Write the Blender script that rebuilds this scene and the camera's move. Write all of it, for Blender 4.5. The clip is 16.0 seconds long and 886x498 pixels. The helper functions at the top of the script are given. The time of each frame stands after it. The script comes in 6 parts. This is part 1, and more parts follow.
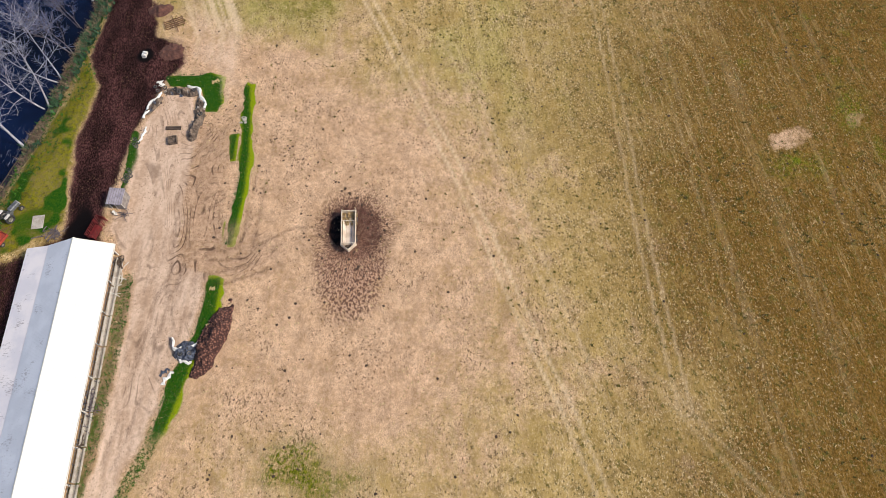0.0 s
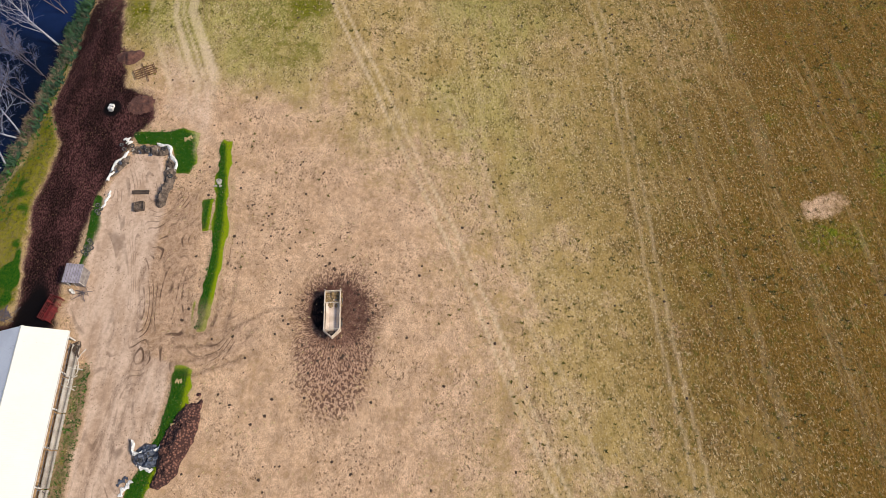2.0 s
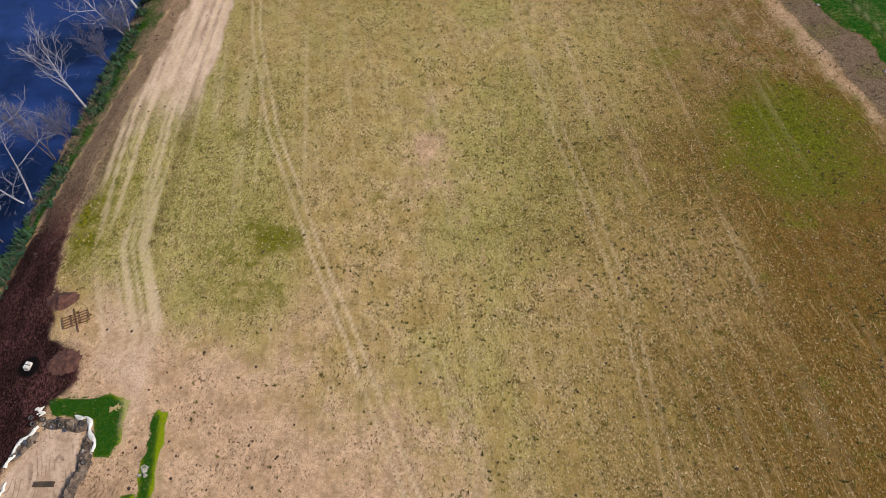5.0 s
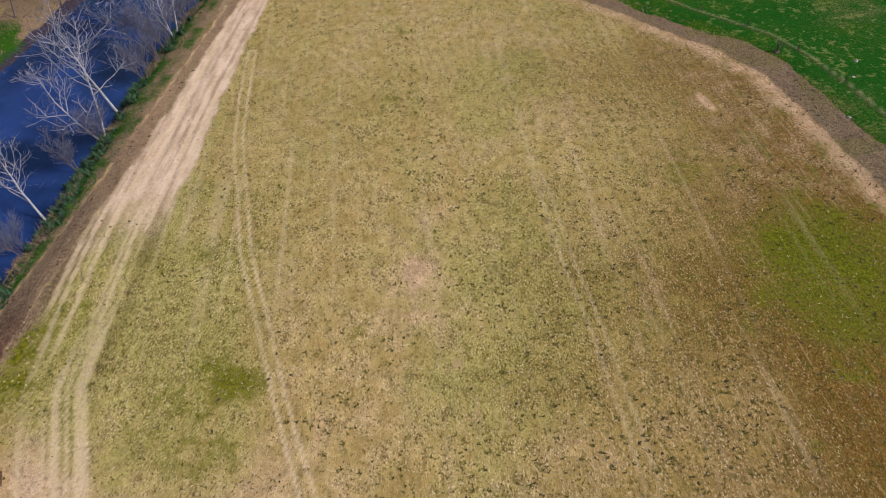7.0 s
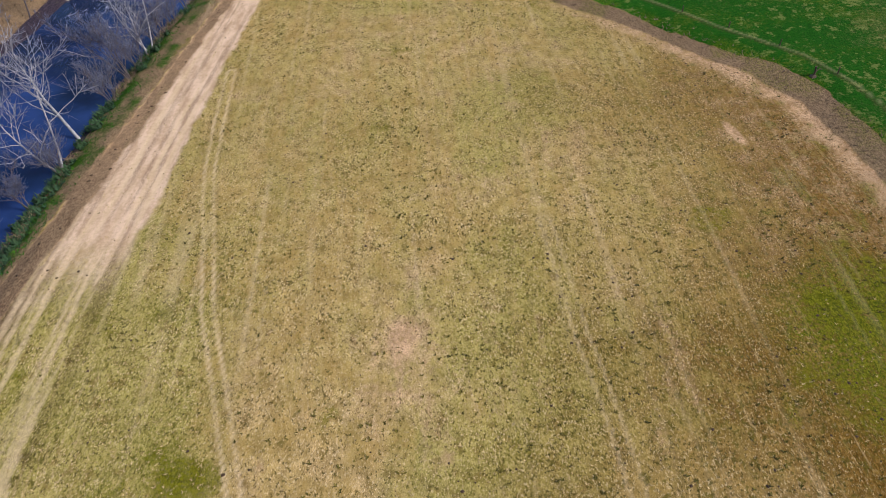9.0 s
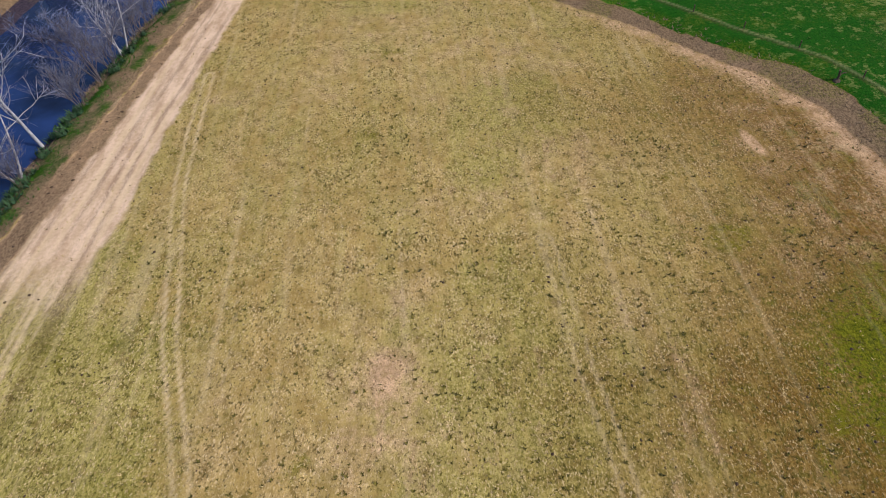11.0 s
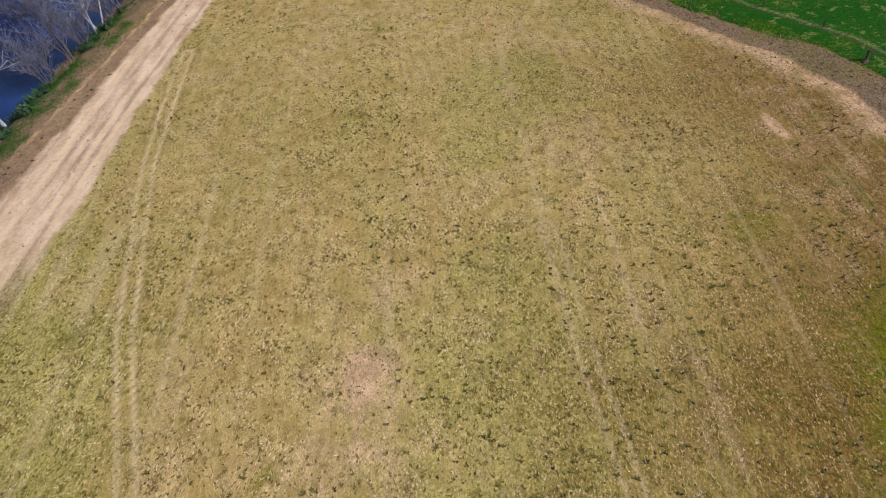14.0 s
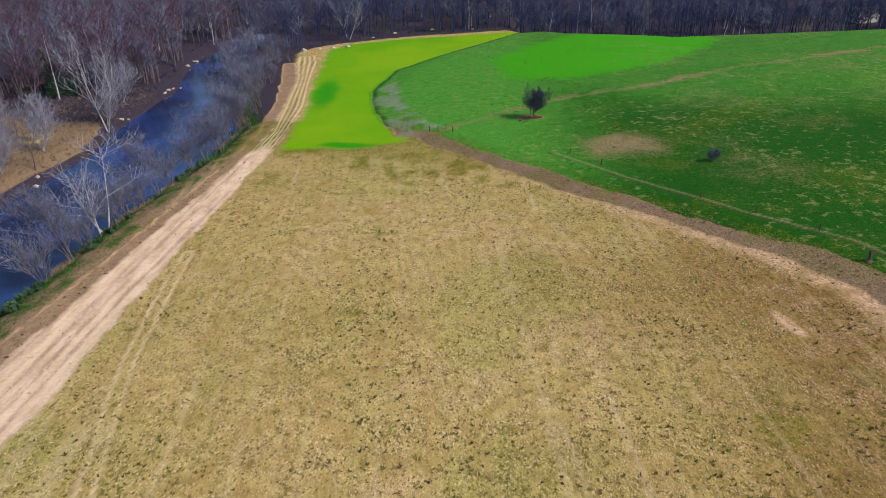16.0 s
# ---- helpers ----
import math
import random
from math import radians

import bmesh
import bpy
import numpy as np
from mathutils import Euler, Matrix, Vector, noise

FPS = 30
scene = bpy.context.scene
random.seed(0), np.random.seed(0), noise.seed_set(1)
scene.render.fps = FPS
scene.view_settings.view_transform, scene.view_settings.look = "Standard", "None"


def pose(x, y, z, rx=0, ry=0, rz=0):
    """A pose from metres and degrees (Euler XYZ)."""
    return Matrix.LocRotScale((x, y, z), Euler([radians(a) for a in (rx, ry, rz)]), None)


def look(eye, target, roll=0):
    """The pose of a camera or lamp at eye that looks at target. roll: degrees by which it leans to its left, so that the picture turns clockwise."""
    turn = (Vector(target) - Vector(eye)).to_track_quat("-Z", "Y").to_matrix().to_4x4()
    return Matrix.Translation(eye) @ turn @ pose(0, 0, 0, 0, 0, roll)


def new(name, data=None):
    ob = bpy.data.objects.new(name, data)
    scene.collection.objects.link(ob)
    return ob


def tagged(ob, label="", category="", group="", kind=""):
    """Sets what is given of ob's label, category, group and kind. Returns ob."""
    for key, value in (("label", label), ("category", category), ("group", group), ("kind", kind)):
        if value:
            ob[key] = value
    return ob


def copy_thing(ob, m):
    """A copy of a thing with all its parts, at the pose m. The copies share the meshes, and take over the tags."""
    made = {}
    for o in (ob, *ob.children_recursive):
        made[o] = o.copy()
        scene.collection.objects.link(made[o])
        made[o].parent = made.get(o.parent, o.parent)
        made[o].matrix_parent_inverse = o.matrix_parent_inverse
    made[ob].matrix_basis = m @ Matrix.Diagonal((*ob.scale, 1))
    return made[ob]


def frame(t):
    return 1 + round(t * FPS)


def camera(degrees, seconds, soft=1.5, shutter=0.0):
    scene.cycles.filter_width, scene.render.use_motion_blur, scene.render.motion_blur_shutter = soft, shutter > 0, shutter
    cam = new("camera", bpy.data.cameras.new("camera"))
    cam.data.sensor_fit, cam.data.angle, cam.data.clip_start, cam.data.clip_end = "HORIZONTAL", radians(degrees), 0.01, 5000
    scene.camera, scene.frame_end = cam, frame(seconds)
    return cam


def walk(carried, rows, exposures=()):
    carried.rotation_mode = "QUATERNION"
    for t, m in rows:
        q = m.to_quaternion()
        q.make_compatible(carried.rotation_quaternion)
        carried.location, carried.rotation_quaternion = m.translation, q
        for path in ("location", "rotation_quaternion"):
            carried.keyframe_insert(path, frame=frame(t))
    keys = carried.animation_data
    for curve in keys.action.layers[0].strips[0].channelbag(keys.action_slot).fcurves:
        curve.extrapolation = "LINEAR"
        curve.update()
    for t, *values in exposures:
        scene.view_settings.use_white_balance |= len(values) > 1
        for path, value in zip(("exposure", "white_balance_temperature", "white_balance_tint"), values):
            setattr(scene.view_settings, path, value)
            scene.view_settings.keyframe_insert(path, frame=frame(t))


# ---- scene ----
cam = camera(66.5, 16.0, soft=0.5)
PATH = [
    (0, (0.942, 0.192, 91.557), (0.892, 1.043, 89.747), -2.2),
    (0.5, (1.032, 3.614, 90.36), (0.98, 4.464, 88.551), -2.3),
    (1, (1.186, 7.063, 89.078), (1.132, 7.917, 87.27), -2.4),
    (1.5, (1.184, 11.048, 87.951), (1.13, 11.899, 86.142), -2.3),
    (2, (1.365, 14.947, 86.443), (1.31, 15.804, 84.637), -2.4),
    (2.5, (1.417, 18.714, 84.797), (1.364, 19.581, 82.996), -2.4),
    (3, (1.72, 22.367, 83.404), (1.664, 23.242, 81.606), -2.4),
    (3.5, (1.839, 26.177, 82.177), (1.783, 27.055, 80.381), -2.3),
    (4, (2.226, 30.085, 80.899), (2.166, 30.967, 79.104), -2.6),
    (4.5, (2.579, 35.948, 80.383), (2.516, 36.932, 78.643), -2.4),
    (5, (2.837, 39.771, 79.261), (2.772, 40.979, 77.669), -1.9),
    (5.2, (2.956, 40.875, 78.709), (2.891, 42.163, 77.18), -1.8),
    (7.3, (5.288, 57.78, 73.2), (5.183, 59.171, 71.767), -1.8),
    (7.5, (5.406, 59.618, 73.146), (5.298, 61.001, 71.706), -1.8),
    (8, (5.73, 63.309, 71.859), (5.616, 64.691, 70.418), -1.8),
    (8.5, (6.011, 67.144, 70.299), (5.894, 68.532, 68.864), -1.9),
    (9, (6.316, 70.31, 69.145), (6.194, 71.701, 67.713), -2.0),
    (9.5, (6.569, 73.258, 67.776), (6.446, 74.651, 66.347), -1.9),
    (10, (6.778, 75.447, 66.6), (6.653, 76.842, 65.173), -2.0),
    (12.5, (7.944, 81.481, 60.231), (7.811, 82.878, 58.806), -1.9),
    (13, (8.143, 82.068, 58.93), (8.008, 83.465, 57.505), -1.9),
    (13.5, (8.234, 82.669, 57.715), (8.098, 84.064, 56.288), -1.9),
    (14, (8.214, 83.552, 56.613), (8.077, 84.955, 55.194), -1.8),
    (14.5, (8.303, 84.349, 55.55), (8.16, 85.841, 54.226), -1.8),
    (15, (8.363, 85.052, 54.248), (8.215, 86.656, 53.062), -1.6),
    (15.5, (8.321, 85.537, 52.77), (8.167, 87.236, 51.726), -1.5),
    (16, (8.457, 86.161, 51.492), (8.295, 87.936, 50.586), -1.4),
]
EXPOSURE = [(0, 0.40), (2, 0.26), (3.5, 0.2), (5, 0.13), (9, 0.25), (13, 0.19), (16, 0.35)]
walk(cam, [(t, look(eye, aim, lean)) for t, eye, aim, lean in PATH], EXPOSURE)

# world and sun
SUN_ELEVATION, SUN_AZIMUTH = radians(42), radians(105)
world = bpy.data.worlds.new("sky")
scene.world = world
world.use_nodes = True
wt = world.node_tree
sky = wt.nodes.new("ShaderNodeTexSky")
sky.sky_type, sky.sun_disc = "NISHITA", False
sky.sun_elevation, sky.sun_rotation = SUN_ELEVATION, SUN_AZIMUTH
sky.air_density, sky.dust_density = 1.0, 1.5
wt.links.new(sky.outputs[0], wt.nodes["Background"].inputs[0])
wt.nodes["Background"].inputs[1].default_value = 0.10
sun = new("sun", bpy.data.lights.new("sun", "SUN"))
sun.data.energy, sun.data.angle, sun.data.color = 3.0, radians(10), (1.0, 0.89, 0.74)
sun.matrix_world = look((60 * math.sin(SUN_AZIMUTH), 60 * math.cos(SUN_AZIMUTH), 60 * math.tan(SUN_ELEVATION)), (0, 0, 0))


# materials
class Nodes:
    """A small helper to write node trees."""

    def __init__(self, name):
        self.m = bpy.data.materials.new(name)
        self.m.use_nodes = True
        self.t = self.m.node_tree
        self.b = self.t.nodes["Principled BSDF"]
        self.at = self.t.nodes.new("ShaderNodeNewGeometry").outputs["Position"]

    def put(self, sock, v):
        if isinstance(v, bpy.types.NodeSocket):
            self.t.links.new(v, sock)
        elif isinstance(v, tuple):
            sock.default_value = (*v, 1) if len(v) == 3 and sock.type == "RGBA" else v
        else:
            sock.default_value = v

    def local(self):
        self.at = self.t.nodes.new("ShaderNodeTexCoord").outputs["Object"]
        return self

    def noise(self, scale, detail=3.0, rough=0.55, stretch=None, turn=0.0, warp=0.0):
        n = self.t.nodes.new("ShaderNodeTexNoise")
        n.inputs["Scale"].default_value, n.inputs["Detail"].default_value = scale, detail
        n.inputs["Roughness"].default_value, n.inputs["Distortion"].default_value = rough, warp
        v = self.at
        if stretch:
            p = self.t.nodes.new("ShaderNodeMapping")
            p.inputs["Scale"].default_value, p.inputs["Rotation"].default_value = stretch, (0, 0, turn)
            self.t.links.new(v, p.inputs[0])
            v = p.outputs[0]
        self.t.links.new(v, n.inputs["Vector"])
        return n.outputs["Fac"]

    def rows(self, scale, slope, run):
        """Noise drawn out into long thin lines that run ahead with a slope."""
        d = self.t.nodes.new("ShaderNodeVectorMath")
        d.operation = "DOT_PRODUCT"
        self.put(d.inputs[0], self.at), self.put(d.inputs[1], (1.0, slope, 0.0))
        p = self.t.nodes.new("ShaderNodeSeparateXYZ")
        self.put(p.inputs[0], self.at)
        c = self.t.nodes.new("ShaderNodeCombineXYZ")
        self.put(c.inputs[0], d.outputs["Value"]), self.put(c.inputs[1], self.math("MULTIPLY", p.outputs[1], run))
        n = self.t.nodes.new("ShaderNodeTexNoise")
        n.inputs["Scale"].default_value, n.inputs["Detail"].default_value = scale, 3.0
        self.put(n.inputs["Vector"], c.outputs[0])
        return n.outputs["Fac"]

    def spokes(self, x, y, turn, reach):
        """Noise drawn out along the lines that run to one place."""
        p = self.t.nodes.new("ShaderNodeSeparateXYZ")
        self.put(p.inputs[0], self.at)
        dx, dy = self.math("SUBTRACT", p.outputs[0], x), self.math("SUBTRACT", p.outputs[1], y)
        far = self.math("SQRT", self.math("ADD", self.math("MULTIPLY", dx, dx), self.math("MULTIPLY", dy, dy)))
        c = self.t.nodes.new("ShaderNodeCombineXYZ")
        self.put(c.inputs[0], self.math("MULTIPLY", self.math("ARCTAN2", dx, dy), turn)), self.put(c.inputs[1], self.math("MULTIPLY", far, reach))
        n = self.t.nodes.new("ShaderNodeTexNoise")
        n.inputs["Scale"].default_value, n.inputs["Detail"].default_value, n.inputs["Distortion"].default_value = 1.0, 2.0, 0.5
        self.put(n.inputs["Vector"], c.outputs[0])
        return n.outputs["Fac"]

    def cells(self, scale):
        n = self.t.nodes.new("ShaderNodeTexVoronoi")
        n.inputs["Scale"].default_value = scale
        self.t.links.new(self.at, n.inputs["Vector"])
        return n.outputs["Distance"]

    def attr(self, name):
        n = self.t.nodes.new("ShaderNodeAttribute")
        n.attribute_name = name
        return n.outputs["Fac"]

    def math(self, op, a, b=0.0):
        n = self.t.nodes.new("ShaderNodeMath")
        n.operation = op
        self.put(n.inputs[0], a), self.put(n.inputs[1], b)
        return n.outputs[0]

    def ramp(self, v, lo, hi, a=0.0, b=1.0):
        n = self.t.nodes.new("ShaderNodeMapRange")
        n.interpolation_type = "SMOOTHSTEP"
        for k, x in enumerate((v, lo, hi, a, b)):
            self.put(n.inputs[k], x)
        return n.outputs[0]

    def mix(self, f, a, b, kind="MIX"):
        n = self.t.nodes.new("ShaderNodeMix")
        n.data_type, n.blend_type = "RGBA", kind
        self.put(n.inputs[0], f), self.put(n.inputs[6], a), self.put(n.inputs[7], b)
        return n.outputs[2]

    def scale(self, c, f):
        """Colour times a factor."""
        n = self.t.nodes.new("ShaderNodeVectorMath")
        n.operation = "SCALE"
        self.put(n.inputs[0], c), self.put(n.inputs["Scale"], f)
        return n.outputs[0]

    def random(self):
        return self.t.nodes.new("ShaderNodeObjectInfo").outputs["Random"]

    def island(self):
        n = self.t.nodes.new("ShaderNodeNewGeometry")
        return n.outputs["Random Per Island"]

    def bump(self, h, distance, strength=1.0):
        n = self.t.nodes.new("ShaderNodeBump")
        n.inputs["Distance"].default_value, n.inputs["Strength"].default_value = distance, strength
        self.put(n.inputs["Height"], h)
        self.put(self.b.inputs["Normal"], n.outputs[0])

    def done(self, colour, rough=0.9, metal=0.0):
        self.put(self.b.inputs["Base Color"], colour)
        self.put(self.b.inputs["Roughness"], rough)
        self.put(self.b.inputs["Metallic"], metal)
        return self.m


def surface(name, colour, second, scale=2.0, rough=0.8, metal=0.0, depth=0.01, island=0.0, fine=8.0):
    """A worn surface: two colours mixed by noise at two scales, with fine relief."""
    n = Nodes(name)
    a, b = n.noise(scale, 4), n.noise(scale * fine, 3)
    c = n.mix(n.ramp(n.math("ADD", n.math("MULTIPLY", a, 0.65), n.math("MULTIPLY", b, 0.35)), 0.38, 0.62), colour, second)
    if island:
        c = n.scale(c, n.math("ADD", n.math("MULTIPLY", n.island(), 2 * island), 1 - island))
    n.bump(b, depth)
    return n.done(c, rough, metal)


def ground_material():
    n = Nodes("ground_cover")
    big, mid, small = n.noise(0.035, 4), n.noise(0.22, 4, 0.6), n.noise(1.7, 4, 0.65)
    grain = n.noise(4.0, 4, 0.75, (1.0, 0.6, 1.0), 0.12)
    straw = n.noise(6.5, 3, 0.8, (1.0, 0.38, 1.0), -0.1)
    fine = n.noise(10.0, 2, 0.8, (1.0, 0.6, 1.0), 0.1)
    ragged = n.math("SUBTRACT", n.math("ADD", n.math("MULTIPLY", mid, 0.5), n.math("MULTIPLY", small, 0.5)), 0.5)

    def edge(name, spread=0.7, lo=0.38, hi=0.62):
        return n.ramp(n.math("ADD", n.attr(name), n.math("MULTIPLY", ragged, spread)), lo, hi)

    def soft(name, spread=1.3):
        return edge(name, spread, 0.1, 0.9)

    def pair(noise, lo, hi, a, b):
        return n.mix(n.ramp(noise, lo, hi), a, b)

    field = n.mix(n.ramp(n.math("ADD", n.math("MULTIPLY", mid, 0.5), n.math("MULTIPLY", straw, 0.5)), 0.42, 0.60), (0.345, 0.240, 0.084), (0.50, 0.365, 0.160))
    field = n.mix(n.ramp(n.math("ADD", n.math("MULTIPLY", big, 0.6), n.math("MULTIPLY", mid, 0.4)), 0.50, 0.60, 0.0, 0.6), field, pair(straw, 0.4, 0.6, (0.40, 0.265, 0.125), (0.54, 0.385, 0.215)))
    c = n.mix(soft("olive"), field, pair(grain, 0.40, 0.60, (0.262, 0.226, 0.058), (0.435, 0.365, 0.135)))
    c = n.mix(soft("brown"), c, pair(grain, 0.40, 0.62, (0.108, 0.058, 0.010), (0.205, 0.118, 0.026)))
    rows = n.math("ADD", n.math("MULTIPLY", n.rows(2.4, 0.14, 0.035), 0.55), n.math("MULTIPLY", n.rows(1.5, 0.33, 0.05), 0.45))
    c = n.mix(n.math("MULTIPLY", n.ramp(rows, 0.54, 0.66, 0.0, 0.5), n.ramp(big, 0.4, 0.6, 0.35, 1.0)), c, (0.47, 0.345, 0.18))
    c = n.scale(c, n.ramp(rows, 0.36, 0.5, 0.88, 1.04))
    blots = n.math("ADD", n.math("MULTIPLY", n.noise(0.85, 3, 0.5, (1.0, 0.7, 1.0)), 0.7), n.math("MULTIPLY", mid, 0.3))
    c = n.mix(n.ramp(blots, 0.52, 0.64, 0.0, 0.65), c, pair(mid, 0.4, 0.6, (0.145, 0.115, 0.022), (0.19, 0.125, 0.036)))
    tuft = n.math("ADD", n.noise(1.05, 3, 0.62, (1.0, 0.75, 1.0), 0.2), n.math("MULTIPLY", n.attr("tussock"), 0.15))
    c = n.mix(n.ramp(tuft, 0.63, 0.73, 0.0, 0.72), c, pair(grain, 0.4, 0.6, (0.062, 0.058, 0.008), (0.125, 0.105, 0.018)))
    c = n.mix(soft("bare", 1.5), c, n.mix(n.ramp(n.math("ADD", n.math("MULTIPLY", mid, 0.25), n.math("ADD", n.math("MULTIPLY", fine, 0.4), n.math("MULTIPLY", small, 0.35))), 0.4, 0.6), (0.43, 0.272, 0.16), (0.64, 0.435, 0.285)))
    c = n.scale(c, n.ramp(n.noise(0.6, 5, 0.72, (1.0, 0.7, 1.0), 0.15), 0.36, 0.66, 1.10, 0.80))
    thick = n.math("SUBTRACT", 1.0, n.math("MULTIPLY", n.math("MAXIMUM", n.attr("brown"), n.attr("bare")), 0.7))
    flecks = n.math("MULTIPLY", n.ramp(n.noise(4.6, 2, 0.6, (1.0, 0.55, 1.0), -0.12), 0.56, 0.66), thick)
    c = n.mix(n.math("MULTIPLY", flecks, n.ramp(mid, 0.35, 0.6, 0.35, 0.9)), c, n.mix(n.attr("bare"), (0.70, 0.55, 0.335), (0.66, 0.48, 0.325)))
    trodden = n.math("MULTIPLY", n.attr("bare"), n.ramp(n.noise(0.1, 3), 0.40, 0.58, 0.13, 0.0))
    specks = n.ramp(n.math("SUBTRACT", n.math("ADD", n.noise(3.0, 2, 0.6, (1.0, 0.7, 1.0), 0.3), n.math("MULTIPLY", mid, 0.25)), trodden), 0.69, 0.79)
    c = n.mix(n.math("MULTIPLY", specks, 0.8), c, n.mix(n.attr("bare"), (0.062, 0.050, 0.010), (0.115, 0.066, 0.038)))
    c = n.mix(edge("weeds", 0.7, 0.2, 0.8), c, pair(grain, 0.4, 0.62, (0.14, 0.095, 0.062), (0.285, 0.20, 0.128)))
    # leaf litter, with woodland shade and haze blue put into its colour
    c = n.mix(edge("litter_shade", 0.4), c, pair(grain, 0.4, 0.62, (0.018, 0.015, 0.030), (0.066, 0.052, 0.074)))
    c = n.mix(edge("yellow", 1.4, 0.25, 0.95), c, pair(small, 0.35, 0.62, (0.05, 0.062, 0.003), (0.185, 0.172, 0.010)))
    blades = n.math("ADD", n.math("MULTIPLY", grain, 0.45), n.math("MULTIPLY", n.attr("lime"), 0.55))
    c = n.mix(edge("lush", 0.6), c, pair(blades, 0.12, 0.7, (0.005, 0.06, 0.004), (0.19, 0.25, 0.005)))
    wide = n.math("ADD", n.math("MULTIPLY", n.noise(0.05, 5, 0.65), 0.6), n.math("MULTIPLY", small, 0.4))
    hill = n.mix(n.ramp(wide, 0.49, 0.64), pair(grain, 0.36, 0.64, (0.004, 0.052, 0.002), (0.014, 0.098, 0.005)), pair(grain, 0.36, 0.64, (0.034, 0.080, 0.004), (0.080, 0.126, 0.012)))
    hill = n.mix(soft("pale_hill", 0.8), hill, pair(grain, 0.40, 0.60, (0.030, 0.17, 0.012), (0.090, 0.29, 0.036)))
    tufty = n.ramp(n.math("ADD", n.cells(0.42), n.math("MULTIPLY", small, 0.5)), 0.34, 0.62, 1.0, 0.0)
    hill = n.mix(n.math("MULTIPLY", tufty, n.ramp(mid, 0.36, 0.6, 0.1, 0.6)), hill, (0.008, 0.07, 0.004))
    pale_spots = n.ramp(n.math("ADD", n.noise(0.5, 5, 0.75), n.math("MULTIPLY", big, 0.3)), 0.70, 0.80)
    hill = n.mix(n.math("MULTIPLY", pale_spots, 0.6), hill, (0.20, 0.23, 0.07))
    c = n.mix(edge("hill", 0.3), c, hill)
    c = n.mix(n.math("MULTIPLY", n.attr("tinge"), n.ramp(n.math("ADD", n.math("MULTIPLY", straw, 0.5), n.math("MULTIPLY", small, 0.5)), 0.42, 0.56)), c, pair(grain, 0.4, 0.6, (0.036, 0.060, 0.003), (0.165, 0.170, 0.010)))
    c = n.mix(soft("meadow", 0.6), c, pair(grain, 0.36, 0.64, (0.020, 0.24, 0.001), (0.060, 0.33, 0.003)))
    c = n.mix(soft("worn", 1.5), c, pair(grain, 0.4, 0.62, (0.12, 0.10, 0.04), (0.30, 0.235, 0.13)))
    c = n.mix(soft("bright", 0.7), c, pair(n.noise(0.02, 3), 0.35, 0.65, (0.10, 0.30, 0.001), (0.17, 0.34, 0.002)))
    c = n.mix(soft("deep_and_shadow", 0.7), c, (0.022, 0.24, 0.002))
    c = n.mix(edge("frost", 0.9, 0.25, 0.85), c, pair(grain, 0.4, 0.6, (0.10, 0.16, 0.085), (0.24, 0.30, 0.20)))
    yard = n.math("ADD", n.math("MULTIPLY", n.noise(0.55, 4, 0.6, (1.0, 0.3, 1.0)), 0.7), n.math("MULTIPLY", small, 0.3))
    c = n.mix(edge("gravel", 0.5, 0.15, 0.65), c, pair(yard, 0.36, 0.64, (0.50, 0.35, 0.245), (0.74, 0.56, 0.43)))
    churned = n.math("ADD", n.math("MULTIPLY", ragged, 0.6), n.math("MULTIPLY", n.math("SUBTRACT", straw, 0.5), 1.3))
    c = n.mix(n.ramp(n.math("ADD", n.attr("mud"), churned), 0.2, 0.8), c, n.scale(pair(straw, 0.44, 0.62, (0.011, 0.004, 0.004), (0.092, 0.038, 0.036)), n.ramp(n.noise(0.3, 4, 0.6, (1.0, 0.35, 1.0), -0.25), 0.38, 0.64, 0.55, 1.5)))
    prints = n.ramp(n.math("ADD", n.math("MULTIPLY", n.spokes(-15.5, 45.0, 32.0, 2.3), 0.75), n.math("MULTIPLY", grain, 0.25)), 0.47, 0.55)
    c = n.mix(n.math("MULTIPLY", soft("plume", 0.9), 0.6), c, pair(small, 0.35, 0.65, (0.31, 0.165, 0.11), (0.45, 0.275, 0.20)))
    c = n.mix(n.math("MULTIPLY", n.math("MULTIPLY", prints, n.ramp(n.attr("plume"), 0.05, 0.5)), 0.85), c, (0.085, 0.040, 0.029))
    c = n.mix(n.math("MULTIPLY", n.attr("churn"), 0.5), c, pair(small, 0.35, 0.65, (0.25, 0.155, 0.105), (0.44, 0.295, 0.20)))
    swirl = n.math("FRACT", n.math("MULTIPLY", n.noise(0.085, 1.5, 0.4, (1.0, 0.55, 1.0), 0.3, 1.2), 17.0))
    swirl = n.math("MULTIPLY", n.ramp(n.math("ABSOLUTE", n.math("SUBTRACT", swirl, 0.5)), 0.05, 0.16, 1.0, 0.0), n.ramp(n.noise(0.4, 3), 0.42, 0.6))
    c = n.mix(n.math("MULTIPLY", n.math("MULTIPLY", swirl, n.attr("churn")), 0.95), c, (0.105, 0.062, 0.042))
    pits = n.math("MULTIPLY", n.ramp(n.cells(2.2), 0.16, 0.26, 1.0, 0.0), n.math("MULTIPLY", n.attr("bare"), n.ramp(mid, 0.4, 0.6, 0.0, 0.7)))
    c = n.mix(pits, c, (0.15, 0.088, 0.052))
    # near-black for wet mud and for the wagon's painted shade
    c = n.mix(edge("wet", 0.25, 0.3, 0.8), c, (0.004, 0.0025, 0.0025))
    c = n.mix(n.math("MULTIPLY", n.attr("rut"), n.ramp(small, 0.25, 0.6, 0.45, 0.95)), c, (0.68, 0.53, 0.35))
